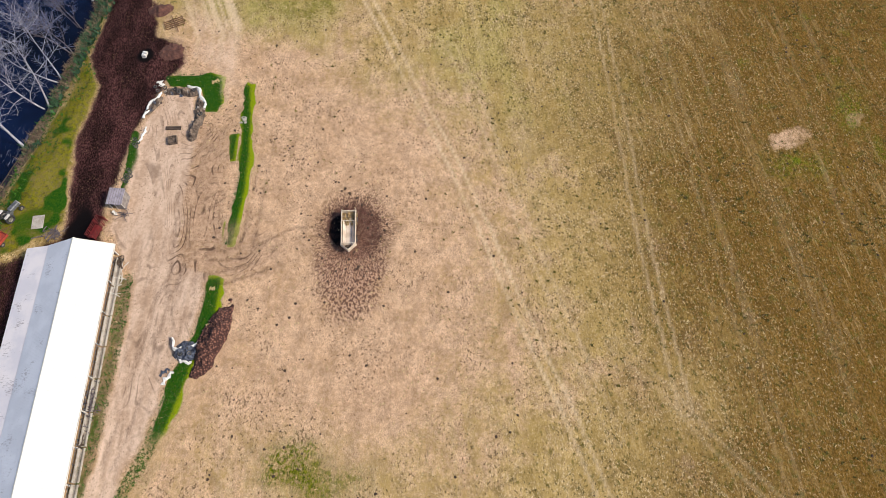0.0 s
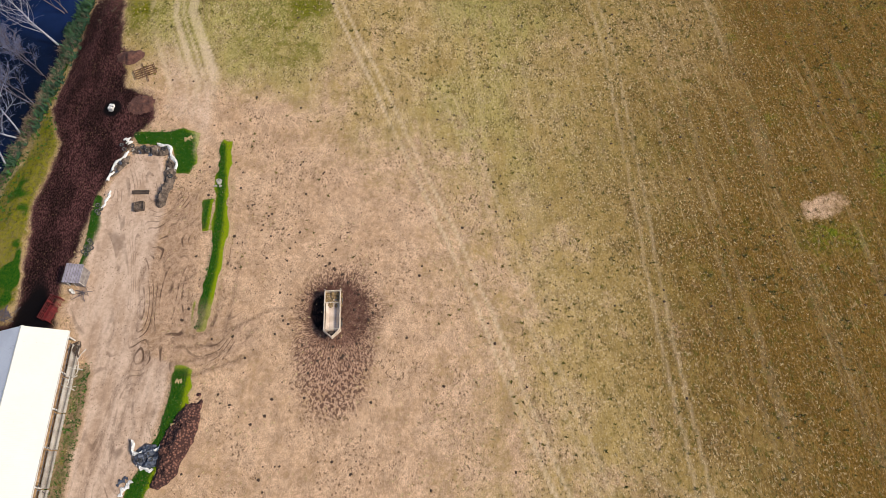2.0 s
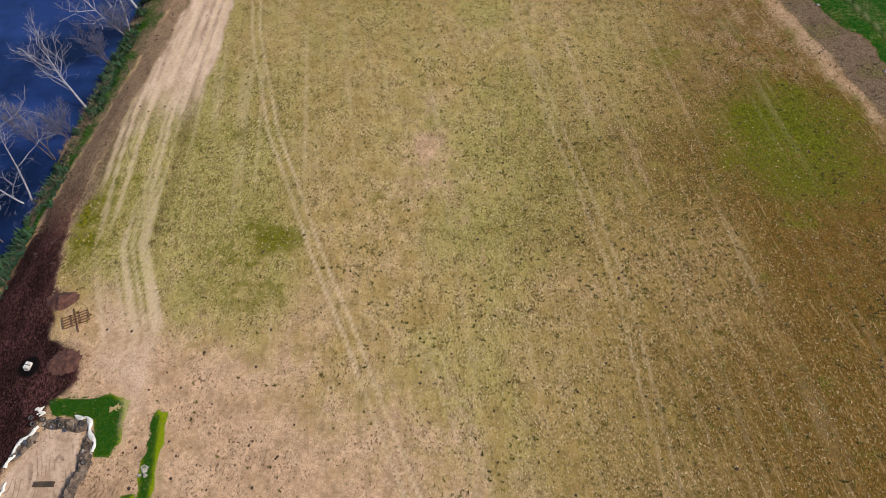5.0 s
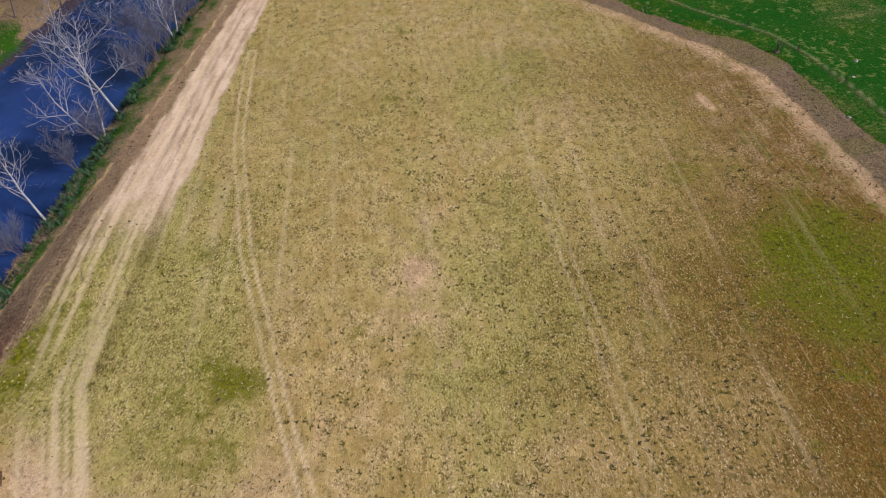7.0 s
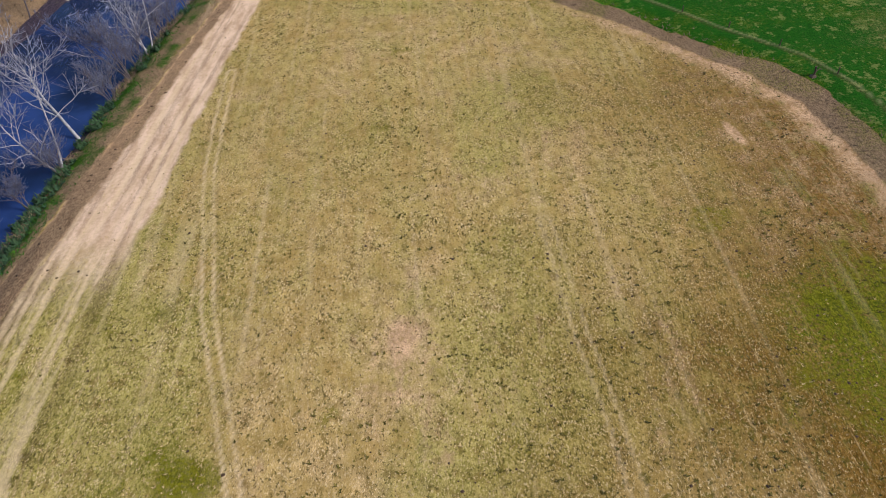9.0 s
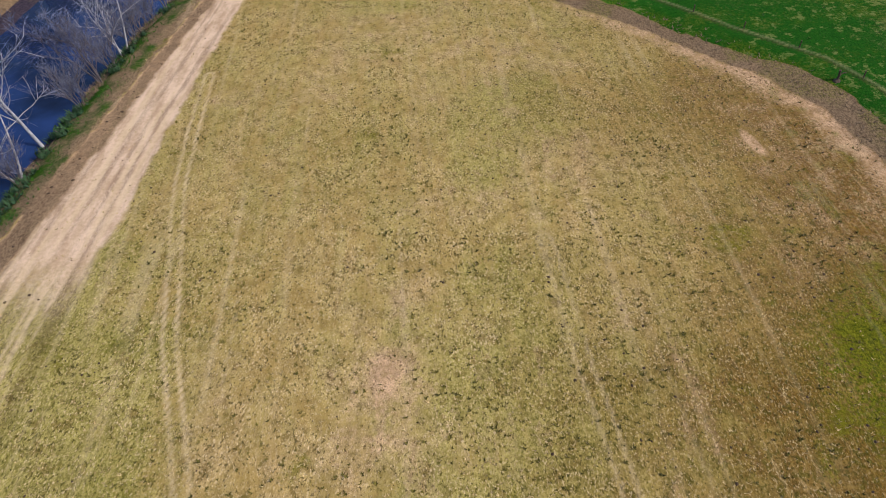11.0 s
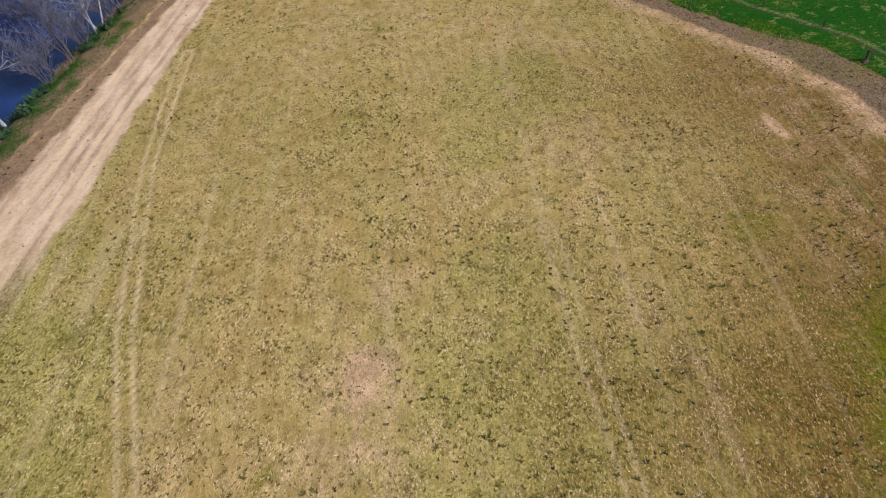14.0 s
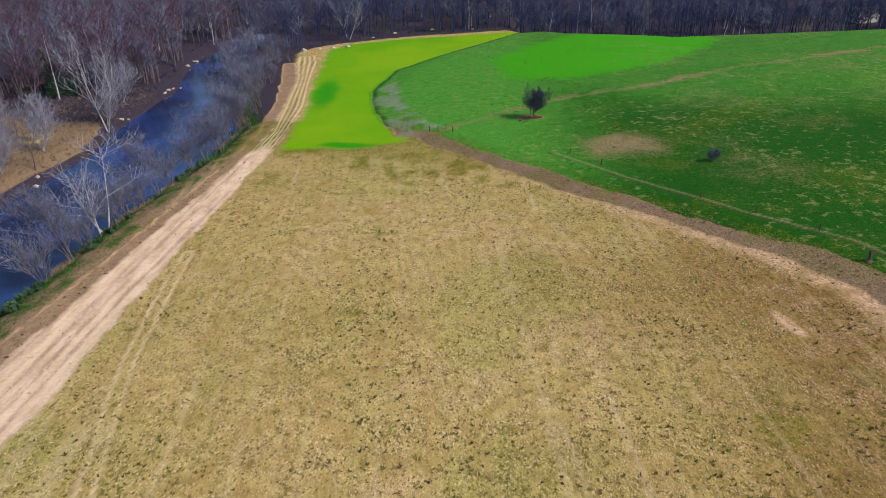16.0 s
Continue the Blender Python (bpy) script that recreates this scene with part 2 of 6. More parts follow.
    c = n.mix(n.math("MULTIPLY", n.attr("dark_rut"), n.ramp(straw, 0.36, 0.58, 0.1, 1.0)), c, (0.055, 0.026, 0.019))
    calm = n.math("MAXIMUM", n.math("MULTIPLY", n.attr("bare"), 0.15), n.math("MULTIPLY", n.attr("gravel"), 0.8))
    c = n.scale(c, n.math("ADD", 1.0, n.math("MULTIPLY", n.ramp(fine, 0.28, 0.72, -1.0, 1.0), n.math("MULTIPLY", n.ramp(mid, 0.35, 0.65, 0.12, 0.3), n.math("SUBTRACT", 1.0, calm)))))
    n.bump(n.math("ADD", n.math("MULTIPLY", grain, 0.5), n.math("MULTIPLY", fine, 0.5)), 0.06, 0.8)
    n.put(n.b.inputs["Specular IOR Level"], 0.1)
    return n.done(c, n.math("SUBTRACT", 0.95, n.math("MULTIPLY", n.attr("wet"), 0.35)))


def water_material():
    n = Nodes("river_water")
    rip = n.noise(0.9, 4, 0.6, (1.0, 0.4, 1.0), 0.1)
    n.bump(n.math("ADD", rip, n.math("MULTIPLY", n.noise(0.12, 3), 1.2)), 0.10, 0.4)
    n.put(n.b.inputs["IOR"], 1.33)
    foam = n.math("MULTIPLY", n.ramp(n.noise(0.03, 3), 0.53, 0.68), n.ramp(n.noise(1.1, 5, 0.7, (1.0, 0.28, 1.0), -0.15, 0.6), 0.52, 0.72))
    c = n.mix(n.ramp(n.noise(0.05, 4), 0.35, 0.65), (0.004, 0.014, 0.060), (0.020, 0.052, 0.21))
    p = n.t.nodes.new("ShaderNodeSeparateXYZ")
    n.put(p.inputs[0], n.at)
    c = n.scale(c, n.ramp(n.math("ADD", p.outputs[1], n.math("MULTIPLY", n.noise(0.04, 3), 40.0)), 105.0, 150.0, 0.22, 1.0))  # darker upstream: lens vignetting put into the water colour
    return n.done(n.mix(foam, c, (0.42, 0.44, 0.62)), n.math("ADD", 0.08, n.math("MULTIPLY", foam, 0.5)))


GROUND = ground_material()
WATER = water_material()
BARK_PALE = surface("pale_bark", (0.48, 0.48, 0.56), (0.23, 0.225, 0.27), 3.0, 0.85, depth=0.02)
BARK_GREY = surface("grey_bark", (0.16, 0.135, 0.15), (0.08, 0.065, 0.075), 3.0, 0.9, depth=0.02)
# the blue in these twig colours stands in for distance haze
TWIG_PALE = surface("pale_twigs", (0.17, 0.19, 0.30), (0.09, 0.10, 0.17), 0.5, 0.9, island=0.25)
TWIG_THICKET = surface("haze_tinted_thicket_twigs", (0.17, 0.20, 0.35), (0.09, 0.105, 0.20), 0.5, 0.9, island=0.3)
TWIG_HAZE = surface("haze_blue_twigs", (0.035, 0.045, 0.15), (0.018, 0.024, 0.08), 0.5, 0.9, island=0.3)
TWIG_GREY = surface("grey_twigs", (0.15, 0.155, 0.26), (0.065, 0.070, 0.13), 0.5, 0.9, island=0.25)
TWIG_RED = surface("reddish_twigs", (0.125, 0.062, 0.115), (0.06, 0.034, 0.062), 0.5, 0.9, island=0.25)


def part(name, bm, material, parent=None, label="", smooth=False):
    """Links a bmesh as one mesh object under a thing or part."""
    me = bpy.data.meshes.new(name)
    bm.to_mesh(me)
    bm.free()
    me.materials.append(material)
    if smooth:
        me.polygons.foreach_set("use_smooth", [True] * len(me.polygons))
    ob = new(name, me)
    ob.parent = parent
    return tagged(ob, label)


def meshed(name, verts, faces, material, parent=None, label="", smooth=False):
    me = bpy.data.meshes.new(name)
    me.from_pydata(verts, [], faces)
    me.materials.append(material)
    if smooth:
        me.polygons.foreach_set("use_smooth", [True] * len(me.polygons))
    ob = new(name, me)
    ob.parent = parent
    return tagged(ob, label)


def thing(name, m, label, category, group="", kind=""):
    ob = new(name)
    ob.matrix_world = m
    ob.empty_display_size = 0.3
    return tagged(ob, label, category, group, kind)


def box(bm, x0, x1, y0, y1, z0, z1, m=None, bevel=0.0):
    """Adds a box, bevelled if asked, to a bmesh."""
    r = bmesh.ops.create_cube(bm, size=1.0)
    vs = r["verts"]
    for v in vs:
        v.co = Vector(((x0 + x1) / 2 + v.co.x * (x1 - x0), (y0 + y1) / 2 + v.co.y * (y1 - y0), (z0 + z1) / 2 + v.co.z * (z1 - z0)))
    if bevel:
        es = list({e for v in vs for e in v.link_edges})
        vs = list({v for f in bmesh.ops.bevel(bm, geom=es, offset=bevel, segments=1, affect="EDGES")["faces"] for v in f.verts} | {v for v in vs if v.is_valid})
    if m is not None:
        bmesh.ops.transform(bm, matrix=m, verts=vs)
    return bm


def boxes(*specs, bevel=0.0):
    bm = bmesh.new()
    for s in specs:
        box(bm, *s[:6], *(s[6:7]), bevel=bevel)
    return bm


def tube(verts, faces, pts, radii, sides):
    """Adds a tapered tube along points to vertex and face lists."""
    base = len(verts)
    n = len(pts)
    for i, (p, r) in enumerate(zip(pts, radii)):
        d = (pts[min(i + 1, n - 1)] - pts[max(i - 1, 0)]).normalized()
        u = d.orthogonal().normalized()
        v = d.cross(u)
        for k in range(sides):
            a = 2 * math.pi * k / sides
            verts.append(p + r * (math.cos(a) * u + math.sin(a) * v))
    for i in range(n - 1):
        for k in range(sides):
            q = (k + 1) % sides
            faces.append((base + i * sides + k, base + i * sides + q, base + (i + 1) * sides + q, base + (i + 1) * sides + k))
    faces.append(tuple(base + (n - 1) * sides + k for k in range(sides)))


def rod(pts, r, sides=8):
    """A bent rod or pipe along points."""
    v, f = [], []
    tube(v, f, [Vector(p) for p in pts], [r] * len(pts), sides)
    f.append(tuple(range(sides))[::-1])
    bm = bmesh.new()
    vs = [bm.verts.new(p) for p in v]
    for q in f:
        bm.faces.new([vs[i] for i in q])
    return bm


def lathe(profile, steps=24, axis="Z"):
    """A turned shape from (radius, height) pairs; closed if the profile is."""
    bm = bmesh.new()
    rings = []
    for r, h in profile:
        ring = []
        for k in range(steps):
            a = 2 * math.pi * k / steps
            p = (r * math.cos(a), r * math.sin(a), h)
            ring.append(bm.verts.new(p if axis == "Z" else (h, p[0], p[1])))
        rings.append(ring)
    for a, b in zip(rings[:-1], rings[1:]):
        for k in range(steps):
            q = (k + 1) % steps
            bm.faces.new((a[k], a[q], b[q], b[k]))
    return bm

# terrain
TABLE = np.random.RandomState(7).rand(256, 256)


def value_noise(x, y, size, seed=0):
    """Smooth noise from 0 to 1 with bumps of the given size."""
    u, v = x / size + 31.7 * seed, y / size + 17.3 * seed
    i, j = np.floor(u).astype(int), np.floor(v).astype(int)
    f, g = u - i, v - j
    f, g = f * f * (3 - 2 * f), g * g * (3 - 2 * g)
    t = lambda a, b: TABLE[a % 256, b % 256]
    return (t(i, j) * (1 - f) + t(i + 1, j) * f) * (1 - g) + (t(i, j + 1) * (1 - f) + t(i + 1, j + 1) * f) * g


def step(v, lo, hi):
    k = np.clip((v - lo) / (hi - lo), 0, 1)
    return k * k * (3 - 2 * k)


def line_distance(x, y, line):
    """Distance to a polyline, positive on its right-hand side."""
    best, sign = np.full(np.shape(x), 1e9), np.ones(np.shape(x))
    for (ax, ay), (bx, by) in zip(line[:-1], line[1:]):
        dx, dy = bx - ax, by - ay
        k = np.clip(((x - ax) * dx + (y - ay) * dy) / (dx * dx + dy * dy), 0, 1)
        d = np.hypot(x - ax - k * dx, y - ay - k * dy)
        side = np.where((x - ax) * dy - (y - ay) * dx >= 0, 1.0, -1.0)
        sign = np.where(d < best - 1e-6, side, sign)
        best = np.minimum(best, d)
    return best * sign


def inside(x, y, polygon):
    """Distance inside a polygon: positive inside, negative outside."""
    ring = polygon + polygon[:1]
    d = np.abs(line_distance(x, y, ring))
    odd = np.zeros(np.shape(x), bool)
    for (ax, ay), (bx, by) in zip(ring[:-1], ring[1:]):
        if ay != by:
            odd ^= ((ay > y) != (by > y)) & (x < (bx - ax) * (y - ay) / (by - ay) + ax)
    return np.where(odd, d, -d)


# river edges at the water line, and the foot of the hill
RIVER_Y = [-300, -60, 0, 50, 70, 90, 130, 170, 200, 240, 262, 285, 307, 330, 355, 385, 408, 430, 520]
RIVER_E = [-190, -112, -92, -75, -70.5, -67.6, -66.3, -67.0, -66.2, -62.4, -63, -73, -81, -88.5, -94.5, -99, -103, -114, -146]
RIVER_W = [-230, -145, -125, -108, -104, -102, -101, -100, -95, -93.5, -98.5, -99.5, -100.8, -108, -114, -113, -112, -113, -145]
HILL_FOOT = [(95, -60), (88, 20), (80, 80), (73.5, 126), (70.5, 138), (67.2, 151), (63.5, 165), (60.5, 175), (54, 184), (44.5, 192.5), (33, 202.5), (21.2, 211.5), (10.2, 222.5),
             (3.5, 229.5), (-8, 239), (-13, 246.5), (-18, 249), (-27, 270), (-32, 293), (-28.6, 325), (-15, 351), (17, 403), (40, 440)]


def hill_side(x, y):
    return line_distance(x, y, HILL_FOOT)


def river_depth(x, y):
    """Metres inside the water's edge; negative on land."""
    a = np.minimum(np.interp(y, RIVER_Y, RIVER_E) - x, x - np.interp(y, RIVER_Y, RIVER_W))
    return a


def height(x, y, s=None):
    """The ground's height."""
    x, y = np.asarray(x, float), np.asarray(y, float)
    s = hill_side(x, y) if s is None else s
    low = np.interp(s, [0, 2, 9, 60, 130, 300], [0, 0.3, 1.5, 4.2, 6.5, 7.5]) * (1 - step(y, 372, 432)) - 9 * step(y - np.interp(x, [10, 40, 75], [388, 382, 356]), 0, 48) * np.maximum(step(s, 3, 30), step(x, 8, 25) * step(y, 395, 415))
    w = np.interp(y, RIVER_Y, RIVER_W)
    woods = 14 * step(w - x, 25, 160) + 10 * step(y, 455, 600) + 9 * step(x, 120, 420)
    d = river_depth(x, y) + 0.8 * (value_noise(x, y, 3.0, 3) - 0.5)
    bed = np.interp(d, [-7.5, -4, 0, 3.0], [0, -0.8, -2.5, -3.6])
    roll = 0.25 * (value_noise(x, y, 23, 5) - 0.5) + 0.1 * (value_noise(x, y, 6, 6) - 0.5)
    return low + woods + bed + roll


# regions of the ground
MUD_LANE = [(-59.6, 43), (-61, 55), (-62.4, 61), (-61, 73), (-64.3, 80), (-64.3, 93), (-63.3, 110), (-61.2, 128), (-58.8, 155), (-57.2, 178), (-55.7, 204), (-54.3, 230),
            (-54.4, 254), (-59.5, 285), (-66.0, 312), (-73, 338), (-68, 338), (-60.5, 312), (-55.5, 283), (-50.6, 254), (-51, 228), (-53, 200), (-54.4, 165), (-56.0, 137), (-57.7, 116),
            (-58, 106), (-56.5, 96), (-55, 88), (-53, 84), (-48.5, 81), (-47, 78.2), (-49.8, 74), (-52.8, 64), (-54, 53.5), (-54, 43)]
TAN_LANE = [(-68, 338), (-60.5, 312), (-55.5, 283), (-50.6, 254), (-51, 228), (-53, 200), (-54.4, 165), (-56.0, 137), (-57.7, 116), (-55, 111), (-51, 97), (-49, 90), (-46, 79), (-42, 77),
            (-40.5, 74), (-38.4, 68), (-37, 74), (-37.5, 80), (-39.5, 92), (-42.5, 98), (-43.6, 110), (-44, 122), (-44.5, 142), (-45.8, 171), (-46.3, 205), (-46.2, 240), (-48.6, 277), (-55.8, 312), (-60, 340), (-64, 352), (-70, 350)]
YARD = [(-51.6, 57), (-51.6, 66), (-48.8, 71), (-44.4, 71), (-43, 66), (-42.3, 53), (-41.6, 41), (-36.5, 38), (-37.8, 28.6), (-39.8, 22), (-42.6, 9), (-45, -4), (-49, -4), (-46.6, 12),
        (-46.5, 27), (-47.4, 37), (-50.4, 42), (-53, 45.5), (-51.8, 50)]
BUNKER_FLOOR = [(-50, 60), (-50.2, 67), (-48.2, 70.4), (-44.9, 70.4), (-43.9, 67), (-44, 60), (-44.6, 46), (-49.8, 46)]
CHURNED = [(-42.8, 65), (-37.3, 64), (-36.2, 44), (-37, 38), (-41.6, 40), (-42.3, 53)]
BUNKER_GRASS = [(-50.2, 75.2), (-41.6, 76.2), (-39.5, 75), (-38.6, 69.6), (-39.4, 67.6), (-41.5, 67.7), (-42.9, 72.4), (-48.8, 72.8)]
LONG_GRASS = [(-36.3, 73.9), (-34.5, 73.5), (-33.3, 66), (-32.6, 59.1), (-32.4, 52.5), (-32.6, 47.9), (-33, 43.2), (-34.6, 43.2), (-34.4, 47.5), (-34.5, 52.5), (-34.4, 58.2), (-34.6, 63), (-35.2, 66.5)]
SIDE_GRASS = [(-36.8, 63.4), (-35.1, 63.8), (-34.9, 58.3), (-36.0, 58.4)]
LOW_GRASS = [(-35.6, 47.4), (-34.8, 47.6), (-35.0, 43.3), (-35.8, 43.3)]
LANE_GRASS = [(-36.1, 38.1), (-33.6, 38.1), (-33.6, 32), (-35.7, 24.5), (-37.6, 16), (-39.2, 10.8), (-42, 5), (-44, -4), (-46, -4), (-43.6, 6), (-40.6, 15), (-38.6, 24), (-36.7, 30)]
BARN_GRASS = [(-49.9, 37.8), (-47.4, 38.6), (-46.5, 27), (-46.6, 14), (-47.6, -4), (-49.5, -4), (-48.9, 18)]
TYRE_GRASS = [(-53.4, 64), (-51.6, 63), (-50.9, 52.3), (-52.6, 52.3)]
VERGE = [(-65.3, 80), (-66, 72), (-69.5, 59.5), (-72.5, 50), (-77, 38), (-66, 42), (-60.2, 47), (-62.4, 60.7), (-61.1, 73.3), (-64.2, 80)]
GREEN_FIELD = [(-44.5, 238), (-30, 238.4), (-14, 244.5), (-14, 255), (-20, 272), (-24, 293), (-20, 325), (-8, 348), (30, 400), (16, 404), (-23, 392), (-56, 376), (-62, 362),
               (-58, 340), (-54.5, 312), (-47.5, 277)]
FIELD_END = [(-110, 330), (-78, 344), (-67, 366), (-57, 377), (-23, 394), (15, 406), (60, 430)]
WEED_BAND = [(-31, 300), (-25, 305), (-16, 270), (-9, 256.5), (-4, 254), (-8, 248), (-17, 248), (-26, 268), (-31, 288)]
WAGON = (-15.5, 45.5)
# wheel tracks that cross the field, as centre lines
TRACK_A = [(24, -3), (19, 10.7), (15.2, 20.8), (11.4, 29.5), (8.9, 35.5), (7.1, 40.1), (4.3, 47.4), (0.1, 57.5), (-3.9, 66), (-8.3, 75.5), (-12.9, 85.9), (-17.6, 95.8), (-21.8, 105.3),
           (-26.3, 116), (-30, 124.5), (-33.2, 135), (-38.4, 152), (-41.4, 168), (-43.8, 184)]
TRACK_B = [(31.5, 20), (30, 32.8), (28.7, 43.4), (27.8, 53.7), (27, 67), (25.9, 81), (24.6, 95), (22.4, 107), (20.7, 115.6), (18.6, 124.5), (17, 135), (15, 144.3)]
TRACK_C = [(22, 16), (17, 29), (13.5, 38.9), (10.7, 47.3), (8, 56.5), (5.8, 63.2), (2, 74), (-1, 82)]
TRACK_F = [(44, 10), (40, 40), (36, 75), (31, 110), (26, 140)]
TRACK_G = [(22.5, 29), (29.3, 22.6), (33.1, 17.4), (36.9, 13.2), (45, 5)]
TRACK_D = [(-36.5, 41.5), (-30, 42.5), (-24, 45.5), (-18, 46)]
TRACK_E = [(-37.5, 37), (-30, 39.5), (-23, 42.5)]
HILL_PATH = [(-6, 250), (0, 255.5), (6.5, 260), (14, 266), (27, 274), (53, 284), (78, 301), (106, 312), (134, 327), (240, 370)]
HILL_DITCH = [(19.9, 232.1), (33.8, 217.4), (43.2, 209), (52, 200.5), (58.5, 195.4), (65.5, 189.5), (71, 180.5), (75, 169.8), (79, 155), (85, 130)]


def axis(stops):
    """Grid lines with a spacing for each stretch."""
    out = []
    for (a, d), (b, _) in zip(stops[:-1], stops[1:]):
        k = max(1, round((b - a) / d))
        out += [a + (b - a) * i / k for i in range(k)]
    return np.array(out + [stops[-1][0]])


def build_ground():
    xs = axis([(-2600, 300), (-500, 40), (-180, 6), (-110, 1.5), (-76, 0.4), (72, 0.8), (110, 3), (200, 12), (500, 60), (800, 300), (2600, 0)])
    ys = axis([(-2200, 300), (-300, 40), (-60, 6), (-6, 1), (4, 0.38), (190, 0.6), (300, 1.2), (440, 4), (600, 30), (900, 300), (3200, 0)])
    X, Y = np.meshgrid(xs, ys)
    x, y = X.ravel(), Y.ravel()
    wob = lambda size, seed, amp: amp * (value_noise(x, y, size, seed) - 0.5)
    jx, jy = wob(4, 11, 1.0) + wob(1.1, 12, 0.5), wob(4, 13, 1.0) + wob(1.1, 14, 0.5)
    px, py = x + jx, y + jy
    s = hill_side(x, y)
    z = height(x, y, s)
    s = s + jx
    region = lambda poly, w=0.5: step(inside(px, py, poly), -w, w)
    a = {}
    west = np.interp(y, RIVER_Y, RIVER_W) - x
    far_side = step(west, -4, 3)
    river = river_depth(x, y)
    big, mid = value_noise(x, y, 26, 21), value_noise(x, y, 9, 22)
    # grass and straw of the field
    a["tussock"] = np.clip(0.10 + 0.38 * step(x + 16 * (mid - 0.5), -8, 38) + 0.14 * step(y, 75, 115) + 0.3 * (value_noise(x, y, 6, 23) - 0.5), 0.03, 0.8)
    a["olive"] = np.clip(step(y + 50 * (big - 0.5) + 14 * (mid - 0.5), 62, 130) * 0.42 + 0.4 * step(big + 0.4 * mid, 0.75, 1.0), 0, 1)
    # browner ground towards +x, with the lens's edge darkening put into it
    a["brown"] = np.clip(np.clip((x + 26 * (big - 0.5) + 14 * (mid - 0.5) + 4 - 4 * step(y, 95, 125)) / 64, 0, 1) * (1 - 0.08 * step(y, 105, 145)) + 0.3 * step(-s, 24, 4) * step(y, 120, 90), 0, 1) * (s < 12)
    d = np.hypot((px - WAGON[0]) * 0.95, (py - 38) * 0.72)
    yard_bare = step(inside(px, py, [(-46, 2), (-30, 2), (-6, 20), (-2, 45), (-12, 66), (-30, 82), (-38, 92), (-46, 92), (-52, 76), (-54, 40)]), -14, 8)
    a["bare"] = np.clip(np.maximum(step(d, 40, 8) * 0.9, yard_bare * 0.85) * (0.62 + 0.38 * step(y + 10 * mid, 16, 30)) + 0.45 * step(s, -4.0, 0.2) * (s < 2) * (y < 236) * step(x, -5, 30), 0, 1)
    a["bare"] = np.clip(a["bare"] + 0.34 * step(np.hypot((px + 3) / 8, (py - 119) / 19), 1.3, 0.1) + 0.2 * step(value_noise(x, y, 14, 51), 0.5, 0.9) * (s < 0) * (1 - 0.9 * step(x, 18, 36)), 0, 1)
    pale = step(np.hypot(((x - 48) + 0.3 * (y - 166)) / 1.0, (y - 166.5) / 3.5), 1.3, 0.6) + step(np.hypot((px + 1.5 * jx - 54) / 3.6, (py + 1.5 * jy - 63.8) / 2.2), 1.15, 0.7) + step(np.hypot((px + jx - 65) / 1.6, (py + jy - 68) / 1.6), 1.1, 0.7)
    pale = pale + 0.8 * step(np.hypot((x + 27.7) / 2.6, (y - 80.3) / 1.2), 1.2, 0.5) + 0.7 * step(np.hypot((x - 3) / 1.0, (y - 105.4) / 1.0), 1.2, 0.5)
    pale = pale + 0.6 * step(np.hypot((x + 3.8) / 2.5, (y - 121.5) / 4), 1.2, 0.3) + 0.7 * step(np.hypot((x - 40.3) / 0.9, (y - 104) / 0.8), 1.2, 0.5)
    a["weeds"] = np.clip(step(s, 0.4, 1.8) * step(s + 3 * (mid - 0.5) - 2.5 * step(y, 192, 168), 6.2, 4.0) * (y < 262) + 0.8 * step(river, -3.6, -2.0) * step(river, 1, 0) + 0.85 * step(west, 0, 3) * step(mid, 0.1, 0.5) + 0.75 * step(river, -15, -10) * (river < 0) * (x < -52) * (inside(x, y, MUD_LANE) < 0) * step(y, 92, 110) * (y < 300), 0, 1)
    # litter under the woods; the strip along the far waterline paints bank shade
    a["litter_shade"] = np.clip(step(west, 2, 6) * step(y + 0.3 * (west - 12), 262, 284) + 0.85 * step(west, -3, -1) * step(west, 3.5, 2) + step(-line_distance(px, py, FIELD_END), 1.5, 5) * (x > -125) + step(y, 407, 414) + 0.7 * step(river, -30, -18) * (x < -52) * step(y, 252, 266) * step(y, 374, 362) * (inside(px, py, TAN_LANE) < 0) * (inside(px, py, MUD_LANE) < 0) + 0.7 * step(river, -2.6, -1.2) * step(river, 0.5, -0.5) * (1 - 0.5 * step(mid, 0.4, 0.7)), 0, 1)
    patch = step(np.hypot((px + 2 * jx - 57) / 14, (py + 2 * jy - 124) / 15), 1.35, 0.4)
    left = region([(-56, 94), (-53, 96), (-51.5, 108), (-55, 118), (-57, 112)], 1.2) + 0.1 * region([(-43, 80), (-33, 80), (-27, 96), (-33, 118), (-41, 116), (-42, 96)], 6)
    end = step(y + 0.15 * x, 205, 236) * (s < 1) * (x > -58) * (y < 262)
    a["tussock"] = np.clip(a["tussock"] + 0.75 * patch, 0, 1)
    a["yellow"] = np.clip(0.8 * region(VERGE, 0.8) + 0.6 * patch + 0.6 * left + 0.62 * end + 0.2 * far_side * step(y, 236, 222) + 0.2 * step(mid, 0.66, 0.9) * step(y, 70, 100) * (x > -58) * (y < 250) , 0, 1)
    a["yellow"] = np.clip(a["yellow"] + 0.5 * region(BARN_GRASS, 1.4), 0, 1)
    a["weeds"] = np.maximum(a["weeds"], 0.7 * region(BARN_GRASS, 1.2))
    corner = step(np.hypot((px + 2 * jx + 17) / 8, (py + 2 * jy - 10) / 4.5), 1.4, 0.2)
    a["yellow"] = np.clip(a["yellow"] + 0.6 * corner, 0, 1)
